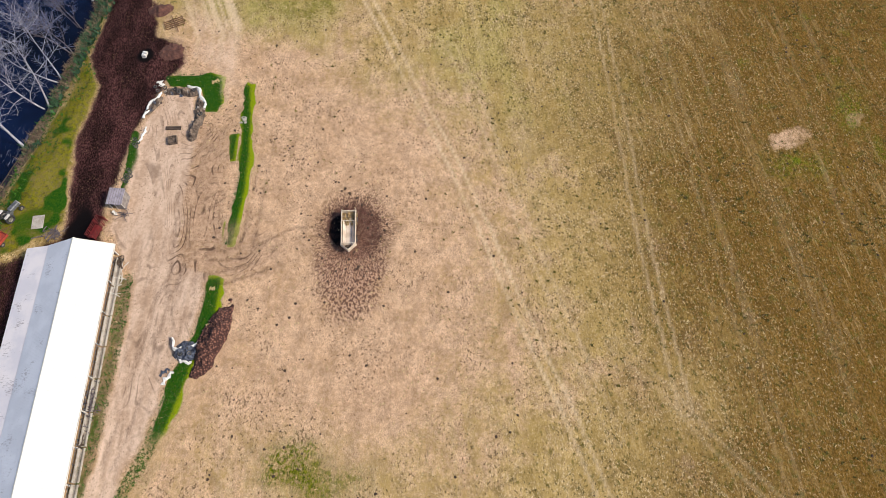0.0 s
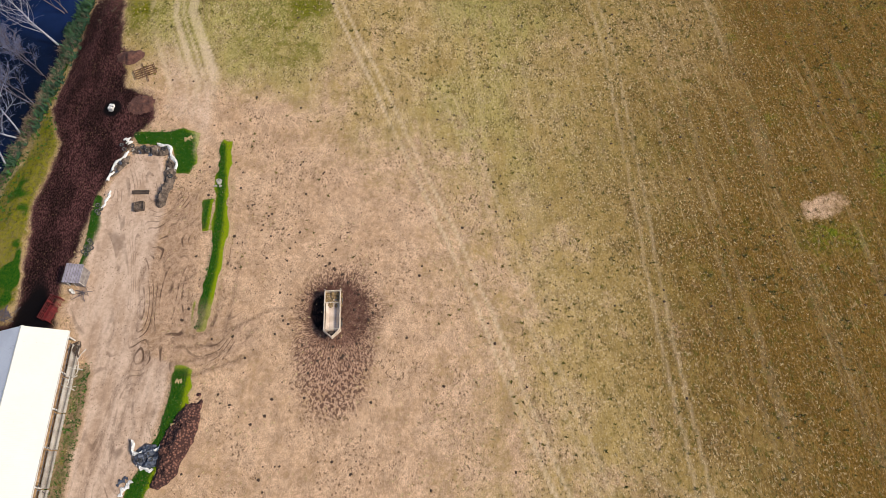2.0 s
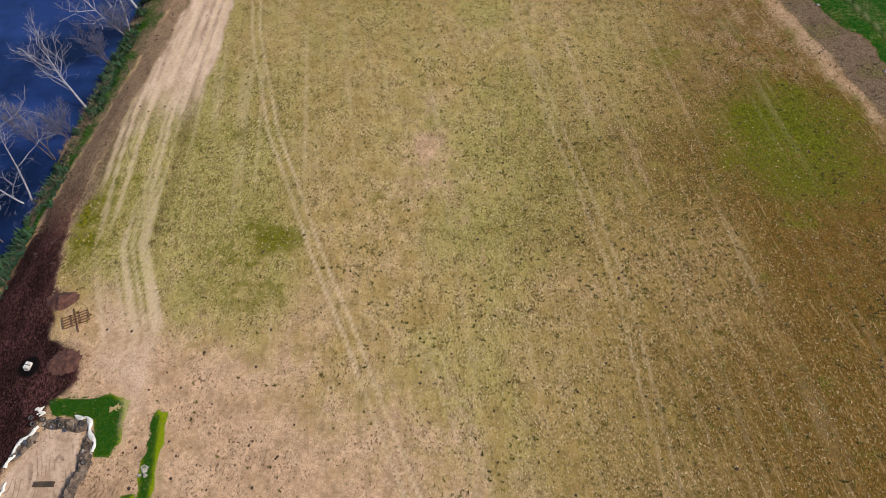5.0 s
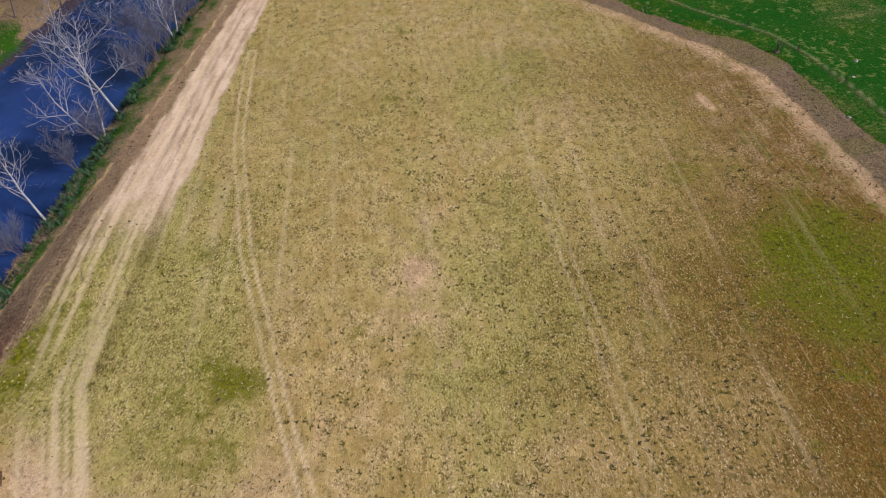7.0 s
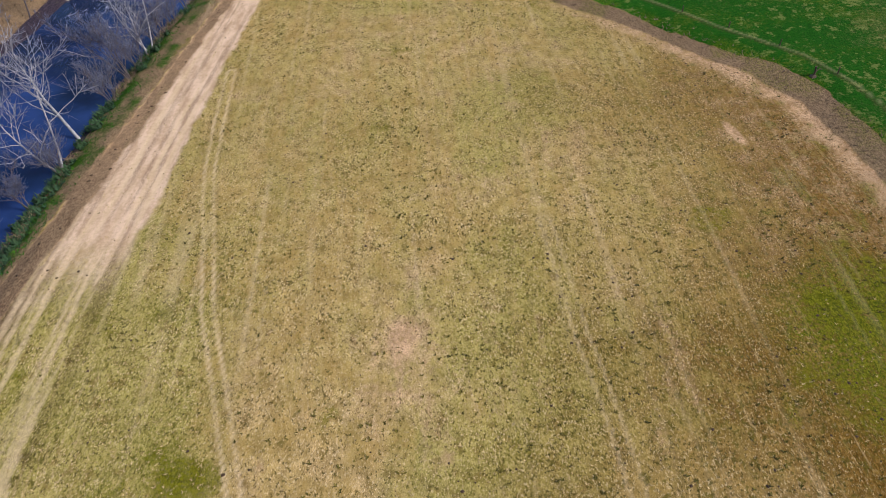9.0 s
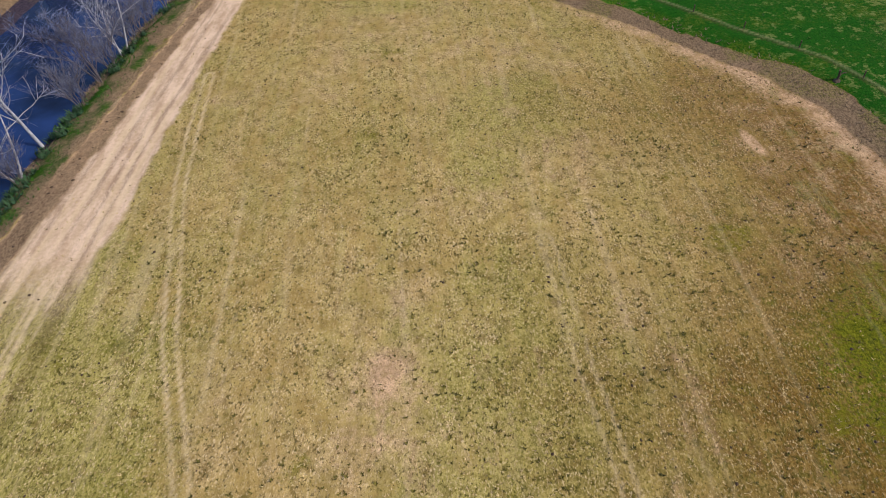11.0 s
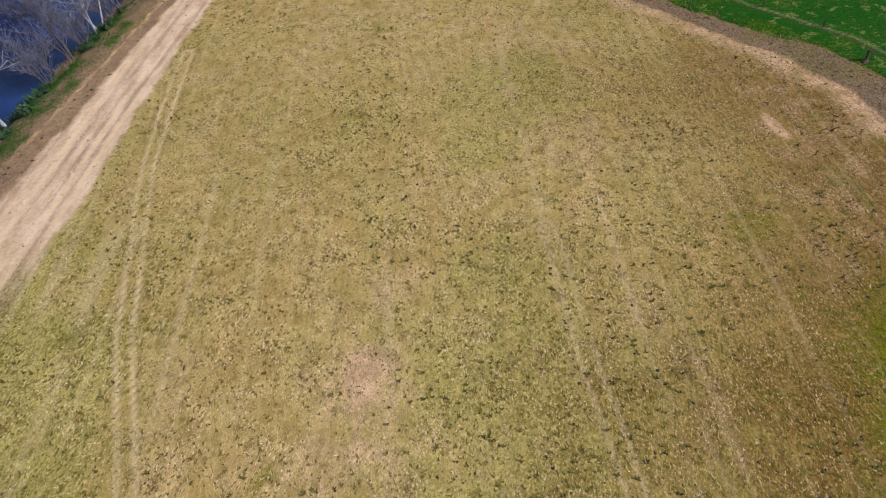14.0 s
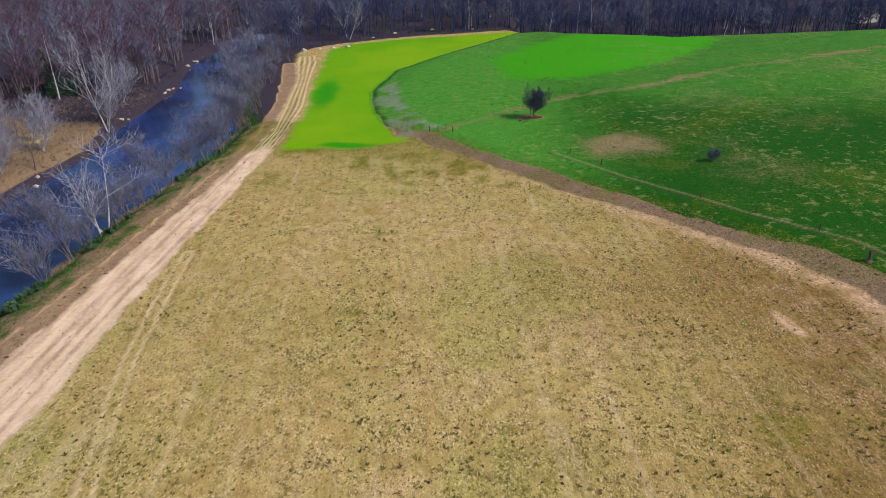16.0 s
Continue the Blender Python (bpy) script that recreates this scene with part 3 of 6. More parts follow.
    spots = 0.8 * step(np.hypot((px + 2 * jx - 54) / 7, (py + 2 * jy - 58.5) / 3), 1.3, 0.3) + step(np.hypot((px + 2 * jx - 64) / 3.5, (py + 2 * jy - 70) / 5), 1.3, 0.3) + step(np.hypot((px + 2 * jx + 21) / 5.5, (py + 2 * jy - 12) / 3.5), 1.4, 0.1)
    spots = spots * (0.5 + 0.5 * step(value_noise(x, y, 1.5, 66), 0.3, 0.6)) + 0.75 * step(value_noise(x, y, 3.2, 67), 0.8, 0.95) * step(x, 15, 50) * step(y, 40, 60) * (s < 0)
    a["lush"] = np.clip(region(BUNKER_GRASS) + region(LONG_GRASS, 0.4) + region(SIDE_GRASS, 0.3) + 0.6 * region(LOW_GRASS, 0.4) + region(LANE_GRASS, 0.8) * (0.25 + 0.75 * step(y, 8, 24)) + 0.48 * region(BARN_GRASS, 1.0) * step(value_noise(x, y, 1.7, 87) * 0.5 + value_noise(x, y, 0.7, 89) * 0.5, 0.3, 0.6) + 0.9 * region(TYRE_GRASS) 
                        + step(river, -12.5, -8.0) * step(river, -1.0, -2.6) * (inside(x, y, MUD_LANE) < -0.2) * (0.28 + 0.3 * value_noise(x, y, 2.5, 65) + 0.15 * step(river, -6, -3)) * (y > 88) * (x > -90) * (y < 300) + 0.6 * far_side * step(y, 212, 192) * step(value_noise(x + 2 * jx, y + 2 * jy, 5, 64), 0.1, 0.5) + 0.6 * region(VERGE, 1.0) * step(value_noise(x, y, 3.5, 91) * 0.6 + value_noise(x, y, 1.2, 92) * 0.4, 0.45, 0.8) + 0.5 * region([(-66, 42), (-60.5, 46), (-61.6, 54), (-64, 50), (-70, 48)], 1), 0, 1)
    a["bare"] = np.clip(a["bare"] + 0.3 * step(x + 14 * (big - 0.5), 22, 55) * step(y, 112, 150) * (s < 1) * (1 - patch) * (0.6 + 0.4 * mid), 0, 1)
    meagre = step(value_noise(x, y, 11, 97) * 0.6 + value_noise(x, y, 3.5, 98) * 0.4, 0.42, 0.75) * step(y, 78, 105) * step(x, 40, 15) * (x > -56) * (s < 0)
    a["lush"] = np.clip(a["lush"] + 0.9 * region([(51, 61), (56, 61.5), (57, 58.5), (50, 57.5)], 1.5) * step(value_noise(x, y, 1.6, 66), 0.25, 0.6) * 0.6, 0, 1)
    west_field = step(x, -16, -30) * step(y, 84, 96) * step(y, 150, 125) * (x > -57)
    a["tussock"] = np.clip(a["tussock"] + 0.3 * west_field, 0, 1) * (1 - 0.8 * step(a["bare"], 0.35, 0.8))
    a["tinge"] = np.clip(0.22 * meagre + 0.32 * west_field * step(value_noise(x + 2 * jx, y + 2 * jy, 7, 94), 0.2, 0.7) + 0.5 * (s > 0.5) * step(s, 9, 6) * (y < 262) * step(value_noise(x + 2 * jx, y, 4, 93), 0.35, 0.7) + 0.9 * spots + 1.0 * patch + 0.7 * corner, 0, 1)
    a["hill"] = np.clip(step(s + 3 * (mid - 0.5) - 2.5 * step(y, 192, 168), 4.0, 6.2) * (y < 262) + step(s, -0.3, 0.9) * step(y, 250, 262), 0, 1) * (west < -20) * (y < 425)
    # paler hill at left and top; the dark right also carries lens falloff
    a["pale_hill"] = np.maximum(0.8 * step(x, 55, 5), 0.55 * step(y + 18 * (big - 0.5), 235, 285)) * step(s, 0, 3)
    a["frost"] = 0.7 * region(WEED_BAND, 3.5) * (0.4 + 0.6 * step(value_noise(x, y, 3.5, 95), 0.15, 0.6))
    # deeper green patches, and a painted shadow line along the hill foot
    a["deep_and_shadow"] = np.clip(0.8 * step(np.hypot((px + 46 + 0.12 * (py - 292)) / 5, (py - 293) / 24), 1.4, 0.2) + 0.8 * step(np.hypot((px + 29) / 9, (py - 242) / 3), 1.3, 0.3) + 0.55 * step(np.abs(s), 1.2, 0.3) * step(y, 256, 264) * (y < 352), 0, 1)
    hs = step(np.hypot((px - 37 + 12 * (mid - 0.5)) / 12, (py - 233 + 12 * (big - 0.5)) / 13), 1.3, 0.1) * 0.8 + 0.48 * step(np.abs(line_distance(px + 2 * jx, py + jy, HILL_PATH)), 3.0, 0.3)
    hs = hs + 0.8 * step(np.hypot((px - 16) / 4.2, (py - 257.5) / 2.2), 1.1, 0.7) + 0.28 * step(mid * 0.5 + big * 0.5, 0.42, 0.75) * step(x, 25, 60)
    a["worn"] = np.clip(hs * (s > -3) + 0.2 * far_side * step(mid + big, 0.5, 1.2) * step(y, 222, 240) * step(y + 0.3 * (west - 12), 284, 262), 0, 1)
    a["bare"] = np.clip(a["bare"] + 0.6 * pale * (0.4 + mid), 0, 1)
    a["bright"] = step(inside(px + jx, py + 2 * jy, GREEN_FIELD), -2.2, 3.0) * step(s, 0.6, -0.6)
    a["meadow"] = step(inside(px + 3 * jx, py + 3 * jy, [(5, 328), (10, 299), (28, 293), (55, 307), (74, 328), (88, 350), (84, 372), (38, 378), (18, 356)]), -7, 7) * (s > 3)
    grass = (s < 0) * (inside(x, y, MUD_LANE) < 0) * (x > -58) * step(y, 240, 226) * (1 - step(a["bare"], 0.4, 0.8))
    streak = value_noise(x + 0.12 * y, y / 6, 1.4, 81)
    patchy = value_noise(x + 3 * jx, y + 3 * jy, 5.5, 82) * 0.5 + value_noise(x + 2 * jx + 0.5 * y, y - 0.5 * x, 2.2, 83) * 0.35 + 0.15 * value_noise(y, x, 0.9, 99)
    fan = step(inside(px, py, [(-58, 118), (-54, 98), (-46, 90), (-41, 84), (-24, 82), (-20, 98), (-30, 126), (-42, 128), (-46, 134), (-57, 122)]), -5, 5)
    a["olive"] = np.clip(a["olive"] + 0.5 * (streak - 0.5) + 0.55 * fan, 0, 1)
    a["bare"] = np.clip(a["bare"] + grass * (1 - 0.7 * step(x, 25, 42)) * (0.22 * step(streak, 0.5, 0.95) + 0.12 * step(patchy, 0.5, 0.25)), 0, 1)
    a["bare"] = a["bare"] * (1 - 0.6 * fan)
    a["yellow"] = np.clip(a["yellow"] + 0.14 * fan * step(patchy, 0.35, 0.7) + grass * 0.4 * step(patchy, 0.48, 0.8) * step(y, 55, 95), 0, 1)
    lines = value_noise(x + 0.14 * y, y / 90, 0.9, 84) * 0.6 + value_noise(x + 0.14 * y, y / 50, 0.45, 85) * 0.4
    # lanes and yard
    worn = step(inside(px, py, TAN_LANE), -1.4, 1.4)
    lane = worn * (1 - 0.5 * step(y, 90, 98) * step(y, 150, 108))
    cross = line_distance(x, y, [(-38, 60), (-40, 85), (-46.5, 100), (-49, 130), (-50.2, 171), (-49.5, 205), (-49, 232), (-52, 256), (-57, 290), (-63, 345)])
    stripes = 0.55 * value_noise(cross, y / 60, 0.55, 31) + 0.45 * value_noise(cross, y / 40, 0.9, 32)
    a["gravel"] = np.clip(0.62 * lane * step(y, 112, 160) * step(y, 330, 250) + 0.36 * lane + 0.8 * region(YARD, 1.2) + 0.9 * region(BUNKER_FLOOR, 0.8), 0, 1)
    a["gravel"] = a["gravel"] * (1 - 0.75 * lane * step(y, 84, 96) * step(y, 150, 104) * step(stripes, 0.62, 0.4))
    a["weeds"] = np.maximum(a["weeds"], region(MUD_LANE, 0.8) * (0.95 * step(y, 94, 118) - 0.32 * step(y, 112, 165)))
    mud = region(MUD_LANE, 1.0) * (1 - 0.7 * step(y, 92, 120) - 0.1 * step(y, 115, 160))
    a["bare"] = np.maximum(a["bare"], region(MUD_LANE, 0.5))
    dw = np.hypot(px - WAGON[0], (py - WAGON[1] - 0.6) * 0.85)
    plume = np.hypot((px + 15.0) / 4.6, (py - 38.5) / 6.2)
    a["plume"] = np.clip(0.85 * step(plume + 0.5 * (mid - 0.5), 1.55, 0.1) + 0.5 * step(dw, 8.5, 4), 0, 1)
    churn = region(CHURNED, 1.0)
    a["churn"] = np.clip(region(CHURNED, 1.5) + 0.8 * step(np.hypot((px + 34) / 9, (py - 42.5) / 4.5), 1.25, 0.6) + 0.5 * region(YARD, 1.0) * step(y, 8, 20), 0, 1)
    soil = step(np.hypot((x + 50.5) / 4.6, (y - 80.5) / 3.6), 1.15, 0.75) * 0.7 + step(np.hypot((x + 53.5) / 2.8, (y - 89.5) / 3), 1.15, 0.75) * 0.6
    a["mud"] = np.clip(mud + 0.85 * region([(-95, 34), (-63.2, 41.5), (-62.6, 44), (-59, 44.5), (-59, 0), (-95, -20)], 1.2) + step(dw, 5.6, 2.9) * (0.8 + 0.25 * step(value_noise(x, y, 0.7, 63), 0.3, 0.55)) + 0.12 * churn * step(mid, 0.2, 0.6) + 0.55 * soil + 0.5 * step(np.hypot(x + 15.3, y - 10) / 90, -1, -2), 0, 1)
    # wet mud at barn and drinker; the ellipse west of the wagon paints shade
    a["wet"] = np.clip(step(np.hypot((px + 57.4) / 3.4, (py - 45.5) / 7.0) + 0.5 * (mid - 0.5), 1.3, 0.3) + step(np.hypot(x + 54.4, y - 79.7), 2.3, 0.9) + 0.85 * step(np.hypot((px + 17.6) / 1.7, (py - 46.2) / 3.0), 1.2, 0.5)
                       + 0.3 * step(dw, 4.2, 2.4), 0, 1)
    # wheel ruts
    rut, dark = np.zeros_like(x), np.zeros_like(x)
    region_all = np.max([inside(px - 0.7, py, p) for p in (BUNKER_GRASS, LONG_GRASS, SIDE_GRASS, LANE_GRASS)], 0)
    a["yellow"] = np.clip(a["yellow"] + 0.4 * step(region_all, -0.7, 0.1), 0, 1)
    left_in = np.max([inside(x + 0.5, y, p) for p in (BUNKER_GRASS, LONG_GRASS, SIDE_GRASS, LANE_GRASS)], 0)
    a["lime"] = step(left_in, 0.5, -0.3) * step(left_in, -3.5, -2.5) + 0.35 * (x > 0)
    for line, gap, strength in ((TRACK_A, 0.8, 0.8), (TRACK_B, 0.85, 0.36), (TRACK_C, 0.85, 0.34), (TRACK_G, 0.8, 0.24), (TRACK_F, 0.9, 0.14)):
        t = line_distance(px * 0.2 + x * 0.8, py * 0.2 + y * 0.8, line)
        rut = np.maximum(rut, strength * step(np.abs(np.abs(t) - gap), 0.36, 0.06) * (0.6 + 0.4 * step(value_noise(x, y, 6, 61), 0.2, 0.65)))
        dark = np.maximum(dark, 0.3 * strength * step(np.abs(np.abs(t) - gap - 0.55), 0.4, 0.08) * step(value_noise(x, y, 3, 62), 0.3, 0.7))
    rut = np.maximum(rut, 0.6 * worn * step(stripes, 0.5, 0.64) * step(y, 76, 90))
    dark = np.maximum(dark, 0.45 * worn * step(stripes, 0.42, 0.28) * step(y, 90, 105))
    rut = np.maximum(rut, 0.3 * grass * (1 - 0.65 * a["brown"]) * step(lines, 0.62, 0.8) * (0.3 + 0.7 * step(value_noise(x, y, 12, 86), 0.3, 0.7)))
    ends = step(inside(x, y, TAN_LANE), -0.8, 0.6) * step(y, 228, 246)
    lw = np.interp(y, [228, 254, 283, 312, 338, 352], [-50, -50.6, -55.5, -60.5, -68, -71])
    le = np.interp(y, [228, 240, 277, 312, 340, 352], [-46.5, -46.2, -48.6, -55.8, -60, -64])
    rut = np.maximum(rut * (1 - ends), ends * step(np.sin(6.283 * (4 * (x - lw) / (le - lw) - 0.25)), -0.1, 0.6))
    a["yellow"] = np.clip(a["yellow"] + ends * 0.5, 0, 1)
    a["gravel"] = a["gravel"] * (1 - 0.8 * ends)
    road = region(YARD, 1.5)
    dark = np.maximum(dark, 0.28 * road * step(np.sin((x + 0.06 * y) * 4.2 + wob(5, 42, 4)), 0.55, 0.95) * step(y, 52, 40))
    for line in (TRACK_D, TRACK_E, [(-37, 67.5), (-40, 62.5), (-42, 57), (-42.4, 50), (-41.5, 43), (-41, 34)], [(-36.6, 58.5), (-40, 57.5), (-41.6, 54)], [(-36.6, 47), (-39, 43.5), (-41, 40), (-42.5, 34), (-43.5, 20), (-46, 4)], [(-37, 52), (-40.5, 49)], [(-30.6, 62), (-30.7, 52), (-31.4, 42)]):
        t = line_distance(px * 0.5 + x * 0.5, py * 0.5 + y * 0.5, line)
        dark = np.maximum(dark, 0.5 * step(np.abs(np.abs(t) - 0.9), 0.42, 0.08) * (0.35 + 0.65 * step(value_noise(x, y, 2.5, 88), 0.3, 0.6)))
    ang = np.arctan2(y - 45, x + 15.5)
    hoof = step(value_noise(ang * 6, dw / 1.6, 0.5, 68) * 0.6 + value_noise(x, y, 0.5, 69) * 0.4, 0.5, 0.68)
    dark = np.maximum(dark, 0.8 * hoof * step(dw, 8.5, 3.0))
    ditch = line_distance(x, y, HILL_DITCH)
    dark = np.maximum(dark, 0.5 * step(np.abs(ditch - 0.5), 0.6, 0.2))
    rut = np.maximum(rut, 0.2 * step(np.abs(ditch + 0.2), 0.5, 0.1))
    grooves = step(np.abs(cross), 14, 12) * region(MUD_LANE, 0.5)
    dark = np.maximum(dark, 0.5 * grooves * step(value_noise(x, y, 1.0, 44) * value_noise(x, y, 0.5, 45), 0.42, 0.6))
    a["rut"], a["dark_rut"] = rut, dark
    z = z - 0.07 * rut - 0.10 * dark - 0.12 * a["mud"] + 0.10 * a["mud"] * (value_noise(x, y, 0.55, 46) - 0.5) + 0.12 * a["lush"]
    z = z + 0.9 * step(soil, 0.3, 1.4) + 0.05 * (value_noise(x, y, 0.8, 47) - 0.5)
    nx, ny = len(xs), len(ys)
    me = bpy.data.meshes.new("ground")
    me.vertices.add(nx * ny)
    me.vertices.foreach_set("co", np.stack([x, y, z], 1).ravel().astype(np.float32))
    i, j = np.meshgrid(np.arange(nx - 1), np.arange(ny - 1))
    k = (j * nx + i).ravel()
    quads = np.stack([k, k + 1, k + nx + 1, k + nx], 1).astype(np.int32)
    me.loops.add(quads.size)
    me.loops.foreach_set("vertex_index", quads.ravel())
    me.polygons.add(len(quads))
    me.polygons.foreach_set("loop_start", np.arange(0, quads.size, 4, dtype=np.int32))
    me.polygons.foreach_set("use_smooth", np.ones(len(quads), bool))
    me.update()
    for name, v in a.items():
        me.attributes.new(name, "FLOAT", "POINT").data.foreach_set("value", np.ascontiguousarray(v, np.float32))
    me.materials.append(GROUND)
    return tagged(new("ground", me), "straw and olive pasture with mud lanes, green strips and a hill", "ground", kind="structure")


ground = build_ground()


def build_water():
    ys = list(range(-300, 521, 10))
    verts, faces = [], []
    for yy in ys:
        e, w = np.interp(yy, RIVER_Y, RIVER_E), np.interp(yy, RIVER_Y, RIVER_W)
        verts += [(w - 3.5, yy, -2.5), (e + 3.5, yy, -2.5)]
    faces = [(2 * i, 2 * i + 1, 2 * i + 3, 2 * i + 2) for i in range(len(ys) - 1)]
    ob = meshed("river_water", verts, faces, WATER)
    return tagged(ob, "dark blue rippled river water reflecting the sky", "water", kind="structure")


build_water()


def rest(x, y):
    """The ground's height at one place."""
    return float(height(np.array([x]), np.array([y]))[0])

# bare trees
def spike(v, f, p, q, r):
    """A thin three-sided twig."""
    k = len(v)
    u = (q - p).orthogonal().normalized() * r
    w = (q - p).normalized().cross(u)
    v.extend((p + u, p - 0.5 * u + 0.87 * w, p - 0.5 * u - 0.87 * w, q))
    f.extend(((k, k + 1, k + 3), (k + 1, k + 2, k + 3), (k + 2, k, k + 3)))


def tree_geometry(seed, tall, stems=1, lean=(0, 0), spread=1.0, depth=3, thin=1.0, counts=(10, 8, 6)):
    """Vertex and face lists of the trunks, of each limb, and of all twigs."""
    rng = random.Random(seed)
    trunks, limbs, crown = [], [], ([], [])

    def grow(p, d, length, r, level, into):
        segs = (6, 5, 3)[min(level, 2)]
        pts, radii = [p], [r]
        bend = Vector((rng.uniform(-1, 1), rng.uniform(-1, 1), rng.uniform(-0.1, 0.6))) * 0.35
        for i in range(segs):
            d = (d + bend * (0.35 if level else 0.12) + Vector((rng.uniform(-1, 1), rng.uniform(-1, 1), rng.uniform(-0.4, 1))) * (0.12 + 0.11 * level)).normalized()
            p = p + d * length / segs
            pts.append(p)
            radii.append(max(r * (1 - 0.85 * (i + 1) / segs), 0.024 * thin))
        tube(*into, pts, radii, (7, 5, 3)[min(level, 2)])
        for c in range(max(3, counts[level] + rng.randint(-1, 1))):
            f = rng.uniform(0.22, 1.0)
            i = min(int(f * segs), segs - 1)
            q = pts[i].lerp(pts[i + 1], f * segs - i)
            a = c * 2.4 + rng.uniform(-0.6, 0.6)
            out = Vector((math.cos(a), math.sin(a), 0.15))
            way = (pts[i + 1] - pts[i]).normalized()
            side = (out - way * out.dot(way)).normalized()
            nd = (way * rng.uniform(0.5, 1.0) + side * spread * rng.uniform(0.6, 1.15) + Vector((0, 0, 0.22))).normalized()
            ln = length * rng.uniform(0.4, 0.68) * (1.08 - 0.4 * f)
            if level + 1 >= depth:
                m = q + nd * ln * 0.6
                e = m + (nd + Vector((rng.uniform(-1, 1), rng.uniform(-1, 1), rng.uniform(-0.3, 0.7))) * 0.5) * ln * 0.55
                spike(*crown, q, m, 0.026 * thin)
                spike(*crown, q.lerp(m, 0.85), e, 0.02 * thin)
                if rng.random() < 0.4:
                    spike(*crown, q.lerp(m, 0.5), q.lerp(m, 0.5) + (nd + Vector((rng.uniform(-1, 1), rng.uniform(-1, 1), rng.uniform(-0.5, 0.5)))) * ln * 0.4, 0.018 * thin)
                continue
            if level == 0:
                limbs.append(([], []))
            grow(q, nd, ln, max(radii[i] * rng.uniform(0.45, 0.68), 0.035 * thin), level + 1, limbs[-1])

    for k in range(stems):
        a = rng.uniform(0, 6.28)
        off = Vector((math.cos(a), math.sin(a), 0)) * (0.35 if stems > 1 else 0)
        d = Vector((lean[0], lean[1], 1)) + off * rng.uniform(0.6, 1.2)
        trunks.append(([], []))
        grow(off * 0.6 + Vector((0, 0, -0.4)), d.normalized(), tall * rng.uniform(0.8, 1.0), tall * 0.012 / math.sqrt(stems) + 0.04, 0, trunks[-1])
    return trunks, limbs, crown


def bare_tree(seed, tall, bark, twig, label, stems=1, lean=(0, 0), spread=1.0, group="bare trees on the river bank", depth=3, counts=(10, 8, 6)):
    root = thing("bare_tree", Matrix(), label, "tree", group)
    trunks, limbs, crown = tree_geometry(seed, tall, stems, lean, spread, depth, 1.0, counts)
    for v, f in trunks:
        meshed("trunk", v, f, bark, root, smooth=True)
    for v, f in limbs:
        meshed("limb", v, f, bark, root)
    tagged(meshed("crown", *crown, twig, root), kind="stuff")
    return root


def spot(x, y, turn=0.0, size=1.0, drop=0.0):
    return pose(x, y, rest(x, y) - drop, 0, 0, turn) @ Matrix.Diagonal((size, size, size, 1))


def place(ob, x, y, turn=0.0, size=1.0, drop=0.0):
    ob.scale = (size, size, size)
    return copy_thing(ob, pose(x, y, rest(x, y) - drop, 0, 0, turn))


def build_bank_trees():
    pale, grey = "pale-barked leafless tree leaning over the river", "grey leafless tree on the grassy river bank"
    kinds = [bare_tree(1, 13, BARK_PALE, TWIG_PALE, pale, 2, (-0.25, 0.0), 1.5, counts=(8, 6, 5)), bare_tree(2, 15, BARK_PALE, TWIG_PALE, pale, 1, (-0.35, 0.2), 1.5, counts=(10, 7, 5)),
             bare_tree(3, 9, BARK_GREY, TWIG_THICKET, grey, 3, (-0.15, 0.1), 0.8, counts=(8, 7, 6)), bare_tree(4, 11, BARK_GREY, TWIG_THICKET, grey, 2, (-0.2, -0.2), 0.9, counts=(9, 8, 6)),
             bare_tree(5, 7, BARK_GREY, TWIG_PALE, "slender grey leafless sapling clump beside the river", 6, (-0.15, 0), 0.7, depth=2, counts=(12, 8, 6))]
    spots = [(-70.5, 70, 0), (-72, 62, 1), (-74.5, 53, 0), (-69.5, 88, 3), (-68.5, 95, 1), (-68.2, 110.5, 0), (-67.6, 120, 3), (-66.8, 133.6, 1), (-65.6, 155, 4),
             (-65, 176, 4), (-64.4, 183, 3), (-64.6, 193.1, 1), (-64.3, 197.8, 4), (-63.6, 206, 4), (-63, 213, 3), (-62.4, 229, 2), (-62, 236, 2), (-61.8, 246, 3),
             (-61.6, 252, 2), (-62.5, 258, 3), (-64, 264, 2), (-66, 270, 3), (-68, 278, 2), (-71, 284, 3), (-65, 276, 4), (-73, 291, 2), (-76, 299, 3), (-70, 296, 4), (-79, 308, 3), (-83, 318, 2),
             (-67.2, 126, 4), (-64.2, 188, 4), (-63.8, 202, 2), (-63.4, 219, 4), (-66.2, 146, 2)]
    rng = random.Random(5)
    spots += [(-69.8, 76, 0), (-76.5, 49, 1), (-78, 62, 0), (-69.2, 82, 3), (-69.0, 102, 3)]
    for k in range(22):
        y = rng.uniform(236, 345)
        e = float(np.interp(y, RIVER_Y, RIVER_E))
        lane = float(np.interp(y, [230, 254, 285, 304, 332, 350], [-56.5, -56, -60.5, -65, -67.5, -68]))
        spots.append((rng.uniform(e + 0.6, max(lane - 1, e + 1.6)), y, rng.choice((2, 3, 2, 3))))
    for x, y, k in spots:
        place(kinds[k], x, y, rng.uniform(-35, 35), rng.uniform(0.85, 1.2), 0.1)
    for x, y, k, size in ((-66.8, 165, 1, 1.5), (-65.8, 155.5, 0, 1.45), (-65, 184, 3, 1.2), (-64.8, 195, 0, 1.25)):
        place(kinds[k], x, y, rng.uniform(-25, 25), size, 0.1)
    for k in kinds:
        for o in (*k.children_recursive, k):
            bpy.data.objects.remove(o)


build_bank_trees()


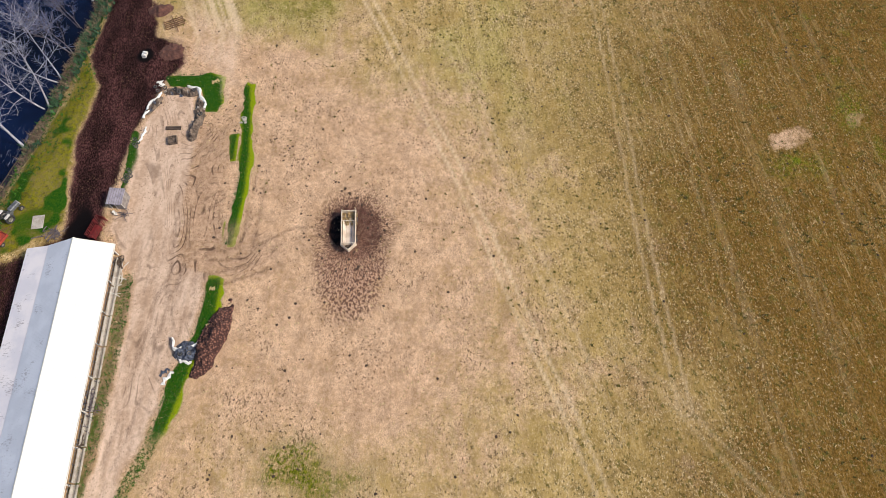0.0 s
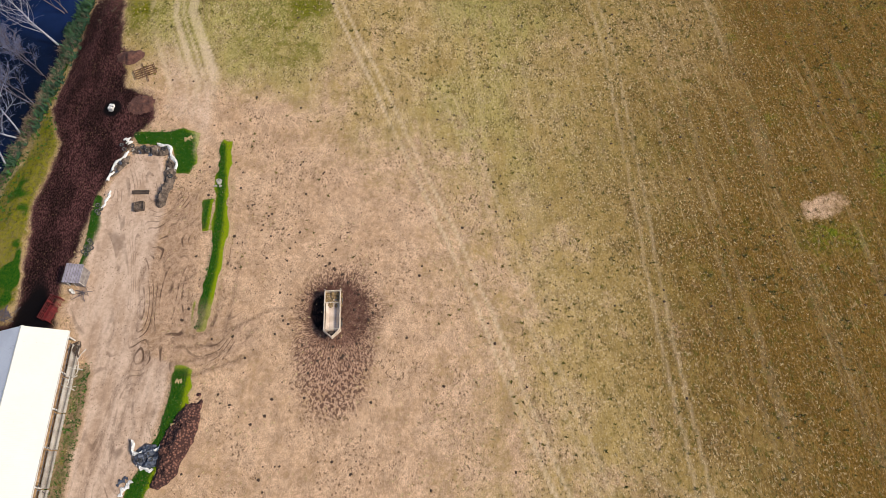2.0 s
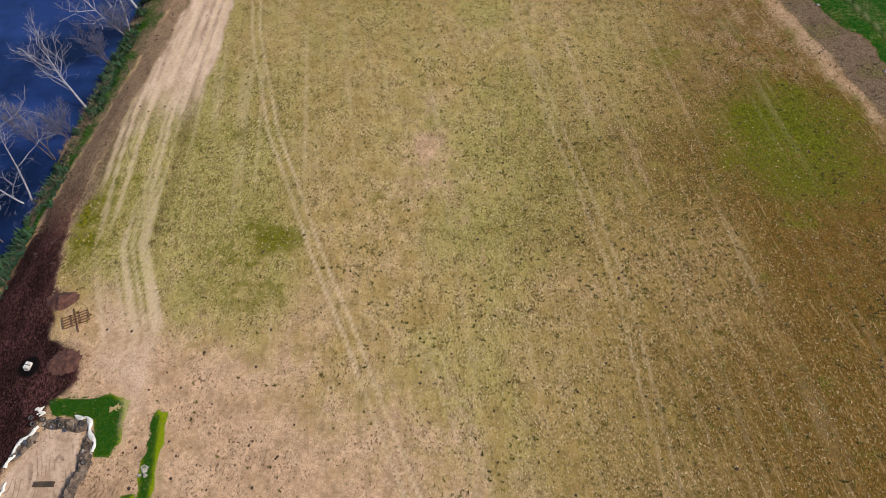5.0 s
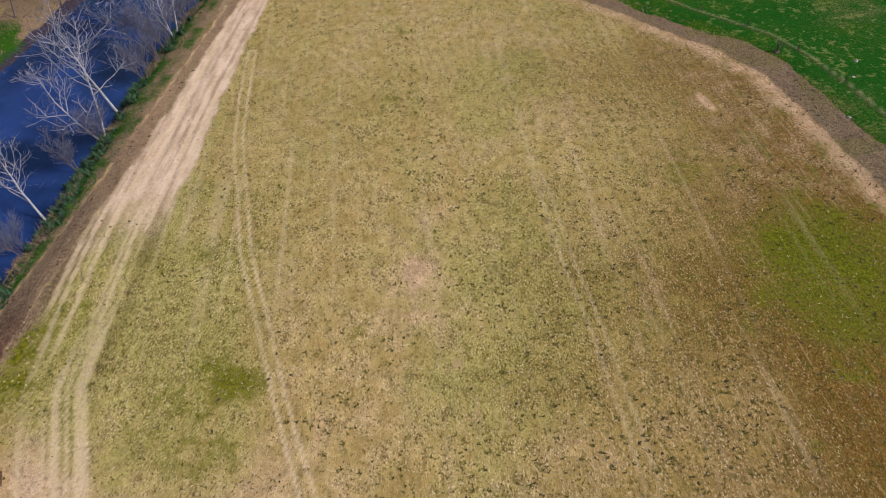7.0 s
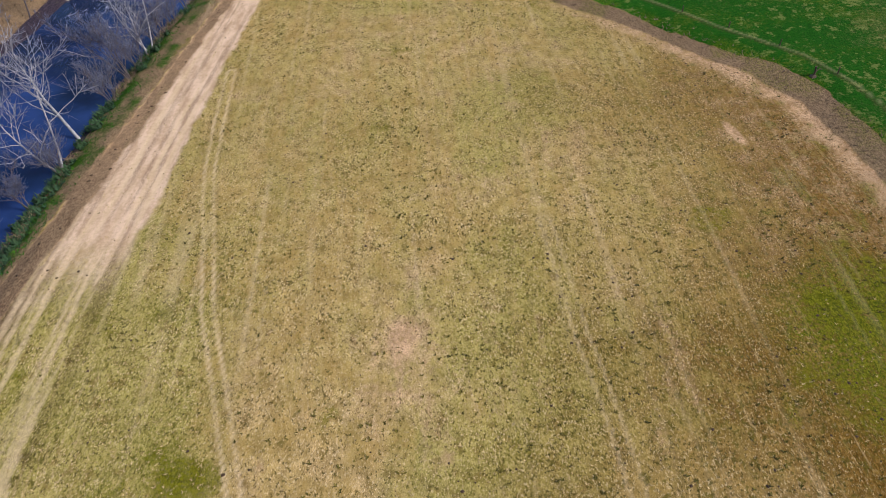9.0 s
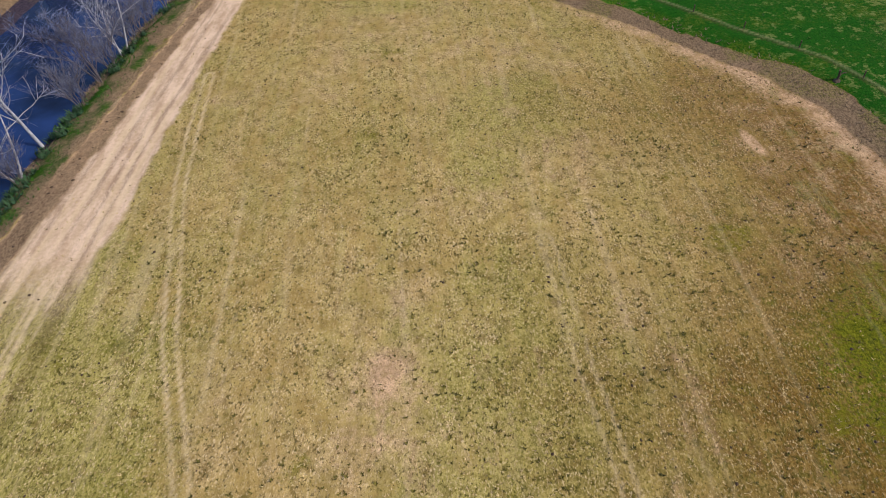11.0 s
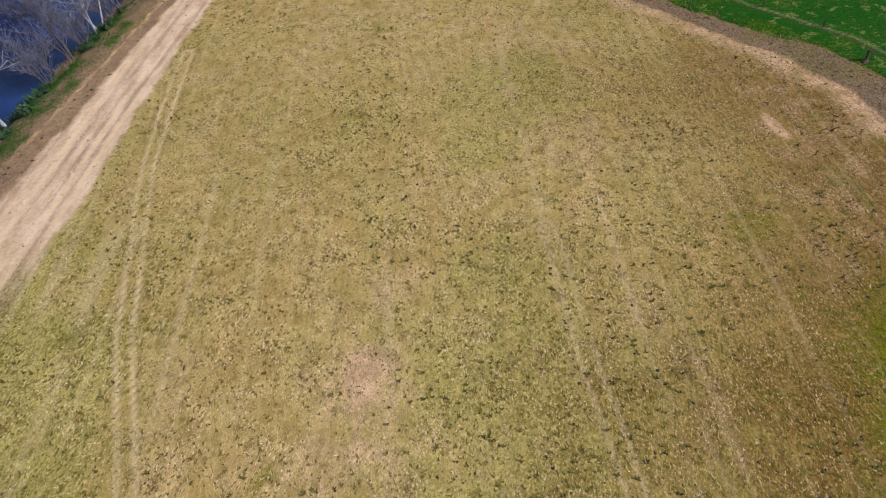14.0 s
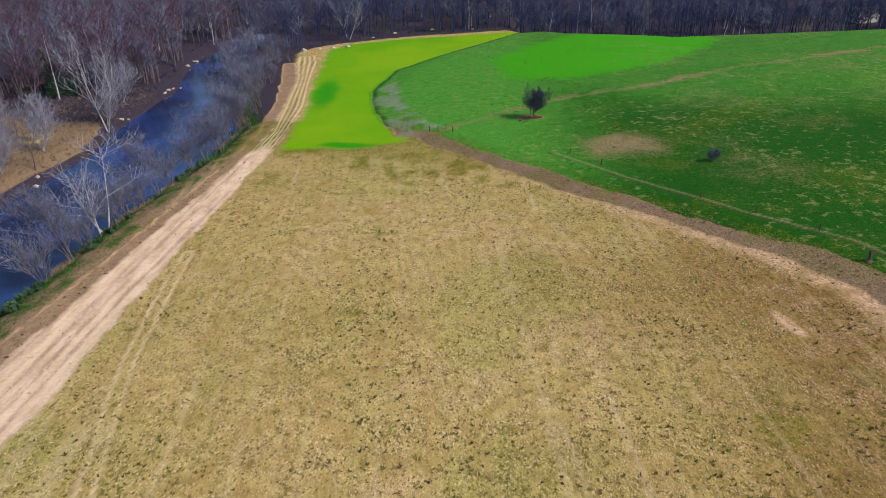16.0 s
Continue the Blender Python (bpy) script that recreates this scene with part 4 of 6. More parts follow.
def build_far_bank_trees():
    label = "leafless tree with grey limbs on the far river bank"
    kinds = [bare_tree(11, 19, BARK_PALE, TWIG_PALE, "tall pale leafless tree on the far river bank", 2, (0.0, 0), 0.95, "trees on the far bank"),
             bare_tree(12, 14, BARK_GREY, TWIG_PALE, label, 1, (0.3, 0), 1.0, "trees on the far bank"), bare_tree(13, 10, BARK_PALE, TWIG_PALE, label, 3, (0.15, 0), 1.0, "trees on the far bank")]
    rng = random.Random(8)
    spots = [(-98.6, 258, 0, 1.12), (-58, 387, 0, 0.85), (-97.5, 208, 1, 1.0), (-100, 214, 2, 1.1), (-98, 225, 1, 0.9), (-105, 221, 2, 1.0), (-113, 226, 1, 0.9), (-110, 243, 2, 1.1), (-117, 238, 2, 1.0), (-103, 236, 2, 0.9),
             (-101, 262, 2, 0.9), (-104, 272, 1, 0.9), (-107, 283, 2, 1.0), (-104, 199, 1, 1.0), (-108, 192, 2, 1.0), (-122, 230, 1, 1.0), (-126, 248, 2, 1.1), (-111, 210, 1, 1.0), (-119, 214, 2, 1.0)]
    for x, y, k, z in spots:
        place(kinds[k], x, y, rng.uniform(-30, 30), z, 0.1)
    for k in kinds:
        for o in (*k.children_recursive, k):
            bpy.data.objects.remove(o)


build_far_bank_trees()


def wood_tree(seed):
    """A far tree: trunk and limbs as tubes, twigs as thin three-sided spikes."""
    rng = random.Random(seed)
    v, f = [], []
    tall = rng.uniform(14, 20)
    trunk, d = [Vector((0, 0, -0.5))], Vector((0, 0, 1))
    for i in range(5):
        d = (d + Vector((rng.uniform(-1, 1), rng.uniform(-1, 1), 0)) * 0.08).normalized()
        trunk.append(trunk[-1] + d * tall / 5)
    tube(v, f, trunk, [0.26 * (1 - 0.17 * i) for i in range(6)], 5)
    stem = (np.array(v), list(f))
    v, f = [], []
    for c in range(16):
        h = rng.uniform(0.3, 0.98)
        i = min(int(h * 5), 4)
        p = trunk[i].lerp(trunk[i + 1], h * 5 - i)
        a = c * 2.4 + rng.uniform(-0.5, 0.5)
        reach = tall * rng.uniform(0.2, 0.34) * (1.15 - 0.6 * h)
        q = p + Vector((math.cos(a) * reach, math.sin(a) * reach, reach * rng.uniform(0.6, 1.4)))
        m = p.lerp(q, 0.5) + Vector((rng.uniform(-0.4, 0.4), rng.uniform(-0.4, 0.4), -0.2))
        tube(v, f, [p, m, q], [0.10, 0.07, 0.03], 3)
        for b in range(13):
            k = rng.uniform(0.15, 1.0)
            s = p.lerp(m, k * 2) if k < 0.5 else m.lerp(q, k * 2 - 1)
            e = s + Vector((rng.uniform(-1, 1), rng.uniform(-1, 1), rng.uniform(-0.1, 1.1))) * reach * 0.42
            spike(v, f, s, e, 0.05)
    return (np.array(v), f), stem


def build_woods(name, label, spots, mats, seed, barks, pale):
    """Far woods as one mesh for each hue of bark."""
    rng = random.Random(seed)
    kinds = []
    for k in range(6):
        kinds.append(wood_tree(50 + seed * 7 + k))
    root = thing(name, Matrix(), label, "woods", kind="stuff")
    stems = [([], [], []), ([], [], [])]
    for g, m in enumerate(mats):
        crowns = ([], [], [])
        for x, y in spots[g::len(mats)]:
            crown, stem = kinds[rng.randrange(6)]
            a, s, h = rng.uniform(0, 6.28), rng.uniform(0.8, 1.25), rng.uniform(0.8, 1.2)
            c, d, z = math.cos(a) * s, math.sin(a) * s, rest(x, y)
            for (v, f), (V, F, n) in ((crown, crowns), (stem, stems[rng.random() < pale])):
                o = sum(n)
                V.append(np.stack([v[:, 0] * c - v[:, 1] * d + x, v[:, 0] * d + v[:, 1] * c + y, v[:, 2] * h + z], 1))
                F += [tuple(i + o for i in q) for q in f]
                n.append(len(v))
        tagged(meshed("bare_wood", np.concatenate(crowns[0]).tolist(), crowns[1], m, root), kind="stuff")
    for (V, F, n), bark in zip(stems, barks):
        tagged(meshed("tree_stems", np.concatenate(V).tolist(), F, bark, root), kind="stuff")


def wood_spots():
    rng = random.Random(3)
    west, north = [], []
    while len(west) < 950:
        x, y = rng.uniform(-270, -100), rng.uniform(225, 440)
        w = float(np.interp(y, RIVER_Y, RIVER_W))
        if x < w - 4 and y + 0.3 * (w - x - 12) > 284:
            west.append((x, y))
    while len(north) < 780:
        x = rng.uniform(-110, 330)
        start = float(np.interp(x, [-110, -78, -67, -57, -23, 15, 60, 90], [345, 352, 371, 382, 399, 411, 417, 417]))
        y = start + (510 - start) * rng.random() ** 1.5
        if (y > start + 2) and (x > float(np.interp(y, RIVER_Y, RIVER_E)) + 2 or y > 470):
            north.append((x, y))
    return west, north


WEST, NORTH = wood_spots()
build_woods("river_woods", "leafless grey and reddish woods beyond the river", WEST, (TWIG_GREY, TWIG_RED, TWIG_RED, TWIG_PALE), 1, (BARK_GREY, BARK_PALE), 0.13)
# haze over the far woods is put into the twig and stem colour
build_woods("far_woods", "leafless woods tinted haze blue behind the green field", NORTH, (TWIG_HAZE, TWIG_HAZE, TWIG_GREY), 2, (TWIG_HAZE, BARK_PALE), 0.07)


def build_evergreens():
    """Dark needle trees at the edge of the woods."""
    rng = random.Random(17)
    leaf = surface("dark_needles", (0.012, 0.035, 0.022), (0.022, 0.055, 0.03), 0.5, 0.9, island=0.4)
    for x, y, tall in ((-131, 288, 11), (-136, 293, 13), (-127, 291, 9), (-141, 300, 12)):
        root = thing("evergreen_tree", spot(x, y), "dark green needle tree at the edge of the woods", "tree", "evergreens in the woods")
        v, f = [], []
        tube(v, f, [Vector((0, 0, -0.4)), Vector((0, 0, tall * 0.5)), Vector((0, 0, tall))], [0.22, 0.13, 0.03], 7)
        meshed("trunk", v, f, BARK_GREY, root, smooth=True)
        v, f = [], []
        for k in range(900):
            h = rng.random() ** 1.2
            reach = tall * 0.3 * (1 - h) + 0.3
            a = rng.uniform(0, 6.28)
            p = Vector((0, 0, tall * (0.1 + 0.9 * h))) + Vector((math.cos(a), math.sin(a), -0.1)) * reach * rng.uniform(0.1, 0.85)
            spike(v, f, p, p + Vector((math.cos(a), math.sin(a), rng.uniform(-0.5, 0.4))) * rng.uniform(0.7, 1.5), 0.2)
        tagged(meshed("crown", v, f, leaf, root), kind="stuff")


build_evergreens()

# farm materials
ROOF_WHITE = surface("white_roof_steel", (0.80, 0.78, 0.70), (0.77, 0.74, 0.67), 0.25, 0.6, 0.0, 0.004, fine=5)


def worn_roof(name, colour, second, stain, amount):
    """Old roof steel with small dark rust marks."""
    n = Nodes(name)
    c = n.mix(n.ramp(n.noise(0.3, 4), 0.38, 0.62), colour, second)
    marks = n.ramp(n.math("MULTIPLY", n.noise(0.35, 2), n.noise(3.0, 3, 0.7, (0.5, 2.2, 1.0))), 0.33, 0.41)
    c = n.mix(n.math("MULTIPLY", marks, amount), c, stain)
    return n.done(c, 0.6)


# bluish shade of the slope turned from the sun is put into this colour
ROOF_WEST = worn_roof("rust_marked_shaded_roof_steel", (0.76, 0.78, 0.84), (0.68, 0.70, 0.76), (0.28, 0.26, 0.29), 0.55)
ROOF_PINK = worn_roof("faded_roof_steel", (0.78, 0.74, 0.76), (0.66, 0.64, 0.69), (0.25, 0.22, 0.24), 0.7)
BOARD_WHITE = surface("white_painted_board", (0.72, 0.70, 0.66), (0.52, 0.49, 0.45), 1.2, 0.7)
BOARD_GREY = surface("weathered_grey_board", (0.30, 0.27, 0.26), (0.17, 0.15, 0.145), 2.0, 0.85)
WOOD_DARK = surface("dark_wet_timber", (0.10, 0.07, 0.05), (0.05, 0.035, 0.027), 2.0, 0.85)
WOOD_RUST = surface("rusty_brown_bar", (0.20, 0.095, 0.05), (0.10, 0.05, 0.03), 4.0, 0.8)
CONCRETE = surface("worn_concrete", (0.50, 0.46, 0.41), (0.33, 0.29, 0.25), 0.8, 0.9, depth=0.02)
RED_STEEL = surface("red_painted_steel", (0.22, 0.016, 0.016), (0.10, 0.012, 0.012), 2.0, 0.5)
RED_BRIGHT = surface("faded_red_sheet", (0.48, 0.07, 0.04), (0.30, 0.05, 0.03), 1.5, 0.55)
STEEL_GREY = surface("grey_machine_paint", (0.20, 0.21, 0.23), (0.09, 0.095, 0.105), 3.0, 0.5, 0.3)
STEEL_PALE = surface("pale_worn_steel", (0.72, 0.62, 0.50), (0.50, 0.40, 0.30), 1.6, 0.55, 0.0)
STEEL_FLOOR = surface("scraped_steel_floor", (0.74, 0.62, 0.52), (0.56, 0.44, 0.34), 0.9, 0.6, 0.0)
RUBBER = surface("black_rubber", (0.022, 0.022, 0.024), (0.05, 0.05, 0.05), 6.0, 0.8)
RIM = surface("dull_rim_steel", (0.45, 0.43, 0.40), (0.28, 0.24, 0.2), 5.0, 0.5, 0.6)
PLASTIC = surface("white_silage_plastic", (0.84, 0.83, 0.80), (0.66, 0.65, 0.63), 1.5, 0.4, depth=0.05)
PLASTIC_DARK = surface("grey_blue_tarpaulin", (0.10, 0.12, 0.17), (0.035, 0.04, 0.06), 2.0, 0.4, depth=0.06)


def clod_material():
    n = Nodes("reddish_brown_manure").local()
    c, g = n.cells(3.2), n.noise(7.0, 3, 0.7)
    v = n.math("ADD", c, n.math("MULTIPLY", n.math("SUBTRACT", g, 0.5), 0.5))
    n.bump(n.math("SUBTRACT", 1.0, v), 0.2, 1.0)
    return n.done(n.mix(n.ramp(v, 0.2, 0.6), (0.235, 0.108, 0.078), (0.055, 0.022, 0.018)), 0.95)


MANURE = clod_material()
RUBBLE = surface("dark_silage_rubble", (0.20, 0.15, 0.115), (0.055, 0.04, 0.032), 1.4, 0.95, depth=0.1, fine=4)
SOIL_RED = surface("reddish_bare_soil", (0.15, 0.066, 0.048), (0.075, 0.032, 0.025), 0.8, 0.95, depth=0.06)
STONE = surface("pale_limestone", (0.52, 0.48, 0.43), (0.32, 0.28, 0.25), 2.0, 0.9, depth=0.05)
HAY = surface("old_hay", (0.42, 0.31, 0.16), (0.22, 0.145, 0.07), 3.0, 0.95, depth=0.08)
DUNG = surface("dark_cow_pat", (0.075, 0.044, 0.027), (0.04, 0.024, 0.015), 3.0, 0.9, depth=0.02)
TUFT_STRAW = surface("straw_tufts", (0.56, 0.43, 0.23), (0.34, 0.25, 0.11), 0.4, 0.95, island=0.35)
TUFT_GREEN = surface("olive_tufts", (0.070, 0.064, 0.009), (0.14, 0.115, 0.018), 0.06, 0.95, island=0.45)
TUFT_LUSH = surface("green_grass_tufts", (0.010, 0.070, 0.003), (0.045, 0.135, 0.006), 0.4, 0.95, island=0.4)
BRUSH = surface("dead_bank_brush", (0.25, 0.18, 0.12), (0.12, 0.085, 0.06), 0.3, 0.95, island=0.4)
LEAF_DARK = surface("dark_evergreen_leaves", (0.014, 0.052, 0.022), (0.03, 0.08, 0.03), 0.4, 0.8, island=0.4)


def build_barn():
    long = 48.0
    barn = thing("barn", pose(-54.45, 41.6, 0.0, 0, 0, 2.6), "long open-sided barn with a white steel roof and a lean-to", "barn")

    def slope(name, xa, za, xb, zb, material, label):
        """Ribbed roof sheets side by side from one edge to the other."""
        bm = bmesh.new()
        prof = []
        for k in range(5):
            y = k * 0.2
            prof += [(y, 0.0), (y + 0.12, 0.0), (y + 0.14, 0.006), (y + 0.18, 0.006)]
        prof.append((0.995, 0.0))
        lower = [[bm.verts.new((x, -y, z + h)) for y, h in prof] for x, z in ((xa, za), (xb, zb))]
        for i in range(len(prof) - 1):
            bm.faces.new((lower[0][i], lower[1][i], lower[1][i + 1], lower[0][i + 1]))
        bm.normal_update()
        bmesh.ops.solidify(bm, geom=bm.faces[:], thickness=0.012)
        first = part(name, bm, material, barn, label)
        for k in range(1, int(long)):
            ob = new(name, first.data)
            ob.parent = barn
            ob.location = (0, -k, 0.002 * (k % 2))
    slope("east_roof_sheet", 0.0, 5.5, 4.85, 3.2, ROOF_WHITE, "bright white ribbed steel sheet")
    slope("west_roof_sheet", -4.75, 3.24, 0.0, 5.5, ROOF_WEST, "weathered ribbed steel sheet with bluish shade in its colour")
    slope("lean_to_sheet", -8.5, 2.35, -4.7, 3.18, ROOF_PINK, "faded pinkish ribbed steel sheet")
    bm = bmesh.new()
    a = [bm.verts.new(p) for p in ((-0.22, 0.05, 5.47), (0, 0.05, 5.58), (0.22, 0.05, 5.47))]
    b = [bm.verts.new(p) for p in ((-0.22, -long, 5.47), (0, -long, 5.58), (0.22, -long, 5.47))]
    for i in (0, 1):
        bm.faces.new((a[i], a[i + 1], b[i + 1], b[i]))
    bm.normal_update()
    bmesh.ops.solidify(bm, geom=bm.faces[:], thickness=0.015)
    part("ridge_cap", bm, ROOF_WHITE, barn)
    part("east_gutter", boxes((4.80, 4.95, -long, 0, 3.02, 3.14), bevel=0.03), BOARD_WHITE, barn)
    for k in range(11):
        y = -0.3 - k * 4.72
        part("post", boxes((3.9, 4.08, y - 0.09, y + 0.09, -0.2, 3.45), bevel=0.02), BOARD_WHITE, barn)
        part("rafter", boxes((0, 4.5, y - 0.04, y + 0.04, 0, 0.2, Matrix.Translation((0.2, 0, 5.05)) @ Matrix.Rotation(0.443, 4, "Y")),), BOARD_GREY, barn)
        part("brace", boxes((0, 1.2, y - 0.05, y + 0.05, -0.05, 0.05, Matrix.Translation((4.0, 0, 2.3)) @ Matrix.Rotation(-0.75, 4, "Y")),), BOARD_WHITE, barn)
    part("west_wall", boxes((-8.3, -8.18, -long + 0.2, -0.15, -0.3, 2.3)), BOARD_GREY, barn)
    part("middle_wall", boxes((-4.72, -4.6, -long + 0.2, -0.15, -0.3, 3.1)), BOARD_GREY, barn)
    for y in (-0.2, -long + 0.25):
        bm = bmesh.new()
        q = [(-8.3, y, -0.3), (4.0, y, -0.3), (4.0, y, 3.5), (0, y, 5.4), (-4.7, y, 3.1), (-8.3, y, 2.28)]
        bm.faces.new([bm.verts.new(p) for p in q])
        bm.normal_update()
        bmesh.ops.solidify(bm, geom=bm.faces[:], thickness=0.06)
        part("gable_wall", bm, BOARD_GREY, barn)
    part("header_beam", boxes((3.88, 4.1, -long + 0.3, -0.2, 3.15, 3.4)), BOARD_WHITE, barn)
    return barn


build_barn()
BARN = pose(-54.45, 41.6, 0.0, 0, 0, 2.6)


def build_feed_bunk():
    """Concrete troughs along the open side of the barn."""
    first = thing("feed_bunk", BARN @ pose(4.55, -3.2, 0.0), "pale concrete feed trough along the open barn side", "trough", "feed troughs along the barn")
    bm = bmesh.new()
    prof = [(-0.42, 0.0), (-0.42, 0.62), (-0.3, 0.62), (-0.22, 0.2), (0.22, 0.2), (0.3, 0.5), (0.42, 0.5), (0.42, 0.0)]
    a = [bm.verts.new((x, 2.2, z - 0.05)) for x, z in prof]
    b = [bm.verts.new((x, -2.2, z - 0.05)) for x, z in prof]
    for i in range(8):
        bm.faces.new((a[i], a[(i + 1) % 8], b[(i + 1) % 8], b[i]))
    bm.faces.new(a[::-1]), bm.faces.new(b)
    part("trough", bm, CONCRETE, first)
    part("neck_rail", rod([(-0.36, 2.2, 1.15), (-0.36, -2.2, 1.15)], 0.04), STEEL_GREY, first)
    for y in (-2.1, 0, 2.1):
        part("rail_post", rod([(-0.36, y, 0.0), (-0.36, y, 1.2)], 0.045), STEEL_GREY, first)
    for k in range(1, 9):
        copy_thing(first, BARN @ pose(4.55, -3.2 - 4.6 * k, 0.0, 0, 0, (0.4, -0.5, 0.2)[k % 3]))


build_feed_bunk()


def build_shed():
    shed = thing("shed", pose(-52.0, 50.4, 0.0, 0, 0, -4) @ Matrix.Diagonal((0.76, 0.80, 0.95, 1)), "small grey timber shed with a lilac-grey tin roof", "shed")
    part("roof", boxes((-1.65, 1.65, -1.7, 1.7, 0, 0.06, Matrix.Translation((0, 0, 2.15)) @ Matrix.Rotation(0.10, 4, "X")), bevel=0.02), surface("lilac_grey_tin", (0.46, 0.42, 0.49), (0.29, 0.26, 0.31), 1.2, 0.6, 0.2), shed)
    for k in range(7):
        x = -1.5 + 0.5 * k
        part("roof_rib", boxes((x - 0.03, x + 0.03, -1.7, 1.7, 0.06, 0.10, Matrix.Translation((0, 0, 2.15)) @ Matrix.Rotation(0.10, 4, "X"))), BOARD_GREY, shed)
    for x in (-1.45, 1.45):
        part("side_wall", boxes((x - 0.04, x + 0.04, -1.3, 1.45, 0, 2.05)), BOARD_GREY, shed)
    part("back_wall", boxes((-1.4, 1.4, 1.4, 1.48, 0, 2.25)), BOARD_GREY, shed)
    for x in (-1.4, -0.2, 1.4):
        part("front_post", boxes((x - 0.06, x + 0.06, -1.4, -1.28, 0, 2.0)), BOARD_WHITE, shed)
    part("front_board", boxes((-0.14, 1.34, -1.38, -1.32, 0, 1.3)), BOARD_GREY, shed)
    for x, y in ((-52.6, 48.55), (-52.25, 48.25)):
        tub = thing("bucket", pose(x, y, 0.06), "white plastic bucket on the ground beside the shed", "bucket", "buckets by the shed")
        part("tub", lathe([(0.0, 0.01), (0.17, 0.0), (0.22, 0.42), (0.2, 0.42), (0.16, 0.03), (0.0, 0.03)], 14), PLASTIC, tub, smooth=True)
        part("bucket_rim", lathe([(0.21, 0.40), (0.235, 0.40), (0.235, 0.43), (0.21, 0.43), (0.21, 0.40)], 14), PLASTIC, tub)


build_shed()


def build_crate():
    """Red cattle feeder of steel bars at the barn end."""
    ob = thing("hay_feeder", pose(-54.5, 45.7, 0.0, 0, 0, -16) @ Matrix.Diagonal((0.72, 0.9, 0.9, 1)), "red steel cattle feeder frame standing at the mud edge", "feeder")
    for x in (-0.9, 0.9):
        for z in (0.35, 0.75, 1.15, 1.5):
            part("rail", rod([(x, -1.9, z), (x, 1.9, z)], 0.05), RED_STEEL, ob)
        for y in (-1.9, -0.95, 0, 0.95, 1.9):
            part("upright", boxes((x - 0.06, x + 0.06, y - 0.06, y + 0.06, -0.15, 1.55), bevel=0.01), RED_STEEL, ob)
    for y in (-1.9, -0.6, 0.7, 1.9):
        part("cross_bar", rod([(-0.9, y, 1.5), (0.9, y, 1.5)], 0.05), RED_STEEL, ob)
    part("tray", boxes((-0.85, 0.85, -1.85, 0.6, 0.25, 0.33)), RED_STEEL, ob)
    part("end_panel", boxes((-0.86, 0.86, 1.87, 1.93, 0.1, 1.4)), RED_STEEL, ob)


build_crate()


def wheel(parent, x, y, z, r, w, name="wheel"):
    """A tyre with its rim, turning on the x axis."""
    h = w / 2
    tyre = part(name, lathe([(r * 0.55, -h * 0.8), (r * 0.9, -h), (r, -h * 0.7), (r, h * 0.7), (r * 0.9, h), (r * 0.55, h * 0.8), (r * 0.55, -h * 0.8)], 22, "X"), RUBBER, parent, smooth=True)
    tyre.location = (x, y, z)
    part("rim", lathe([(0.0, -h * 0.3), (r * 0.5, -h * 0.35), (r * 0.57, -h * 0.78), (r * 0.57, h * 0.78), (r * 0.5, h * 0.35), (0.0, h * 0.3)], 18, "X"), RIM, tyre)
    return tyre


def build_tractor():
    ob = thing("tractor", pose(-68.5, 47.9, rest(-68.5, 47.9) + 0.02, 0, 0, -28), "old grey tractor with black tyres parked on rough grass", "tractor")
    part("hood", boxes((-0.38, 0.38, 0.2, 2.0, 0.85, 1.5), bevel=0.08), STEEL_GREY, ob)
    part("grille", boxes((-0.34, 0.34, 1.98, 2.06, 0.8, 1.4), bevel=0.02), BOARD_WHITE, ob)
    part("gearbox", boxes((-0.3, 0.3, -1.0, 0.4, 0.5, 1.05), bevel=0.05), STEEL_GREY, ob)
    part("platform", boxes((-0.7, 0.7, -0.8, 0.1, 0.7, 0.78)), STEEL_GREY, ob)
    part("driver_seat", boxes((-0.24, 0.24, -0.85, -0.4, 1.05, 1.15), (-0.24, 0.24, -0.9, -0.82, 1.1, 1.5), bevel=0.03), RUBBER, ob)
    wheel_ring = part("steering_wheel", lathe([(0.19, -0.012), (0.215, 0.0), (0.19, 0.012), (0.175, 0.0), (0.19, -0.012)], 16), RUBBER, ob)
    wheel_ring.location = (0, -0.05, 1.45)
    part("steering_column", rod([(0, 0.2, 1.1), (0, -0.05, 1.45)], 0.03), STEEL_GREY, ob)
    part("exhaust", rod([(0.2, 1.2, 1.45), (0.2, 1.2, 2.1)], 0.04), STEEL_GREY, ob)
    for x in (-1, 1):
        wheel(ob, 0.78 * x, -0.75, 0.75, 0.75, 0.42, "rear_wheel")
        wheel(ob, 0.62 * x, 1.6, 0.42, 0.42, 0.22, "front_wheel")
        part("mudguard", boxes((0.52 * x - 0.02 * x, 0.98 * x, -1.25, -0.25, 1.5, 1.55) if x > 0 else (-0.98, -0.5, -1.25, -0.25, 1.5, 1.55), bevel=0.02), BOARD_WHITE, ob)
    part("front_axle", rod([(-0.6, 1.6, 0.45), (0.6, 1.6, 0.45)], 0.06), STEEL_GREY, ob)
    part("rear_axle", rod([(-0.75, -0.75, 0.75), (0.75, -0.75, 0.75)], 0.09), STEEL_GREY, ob)


build_tractor()


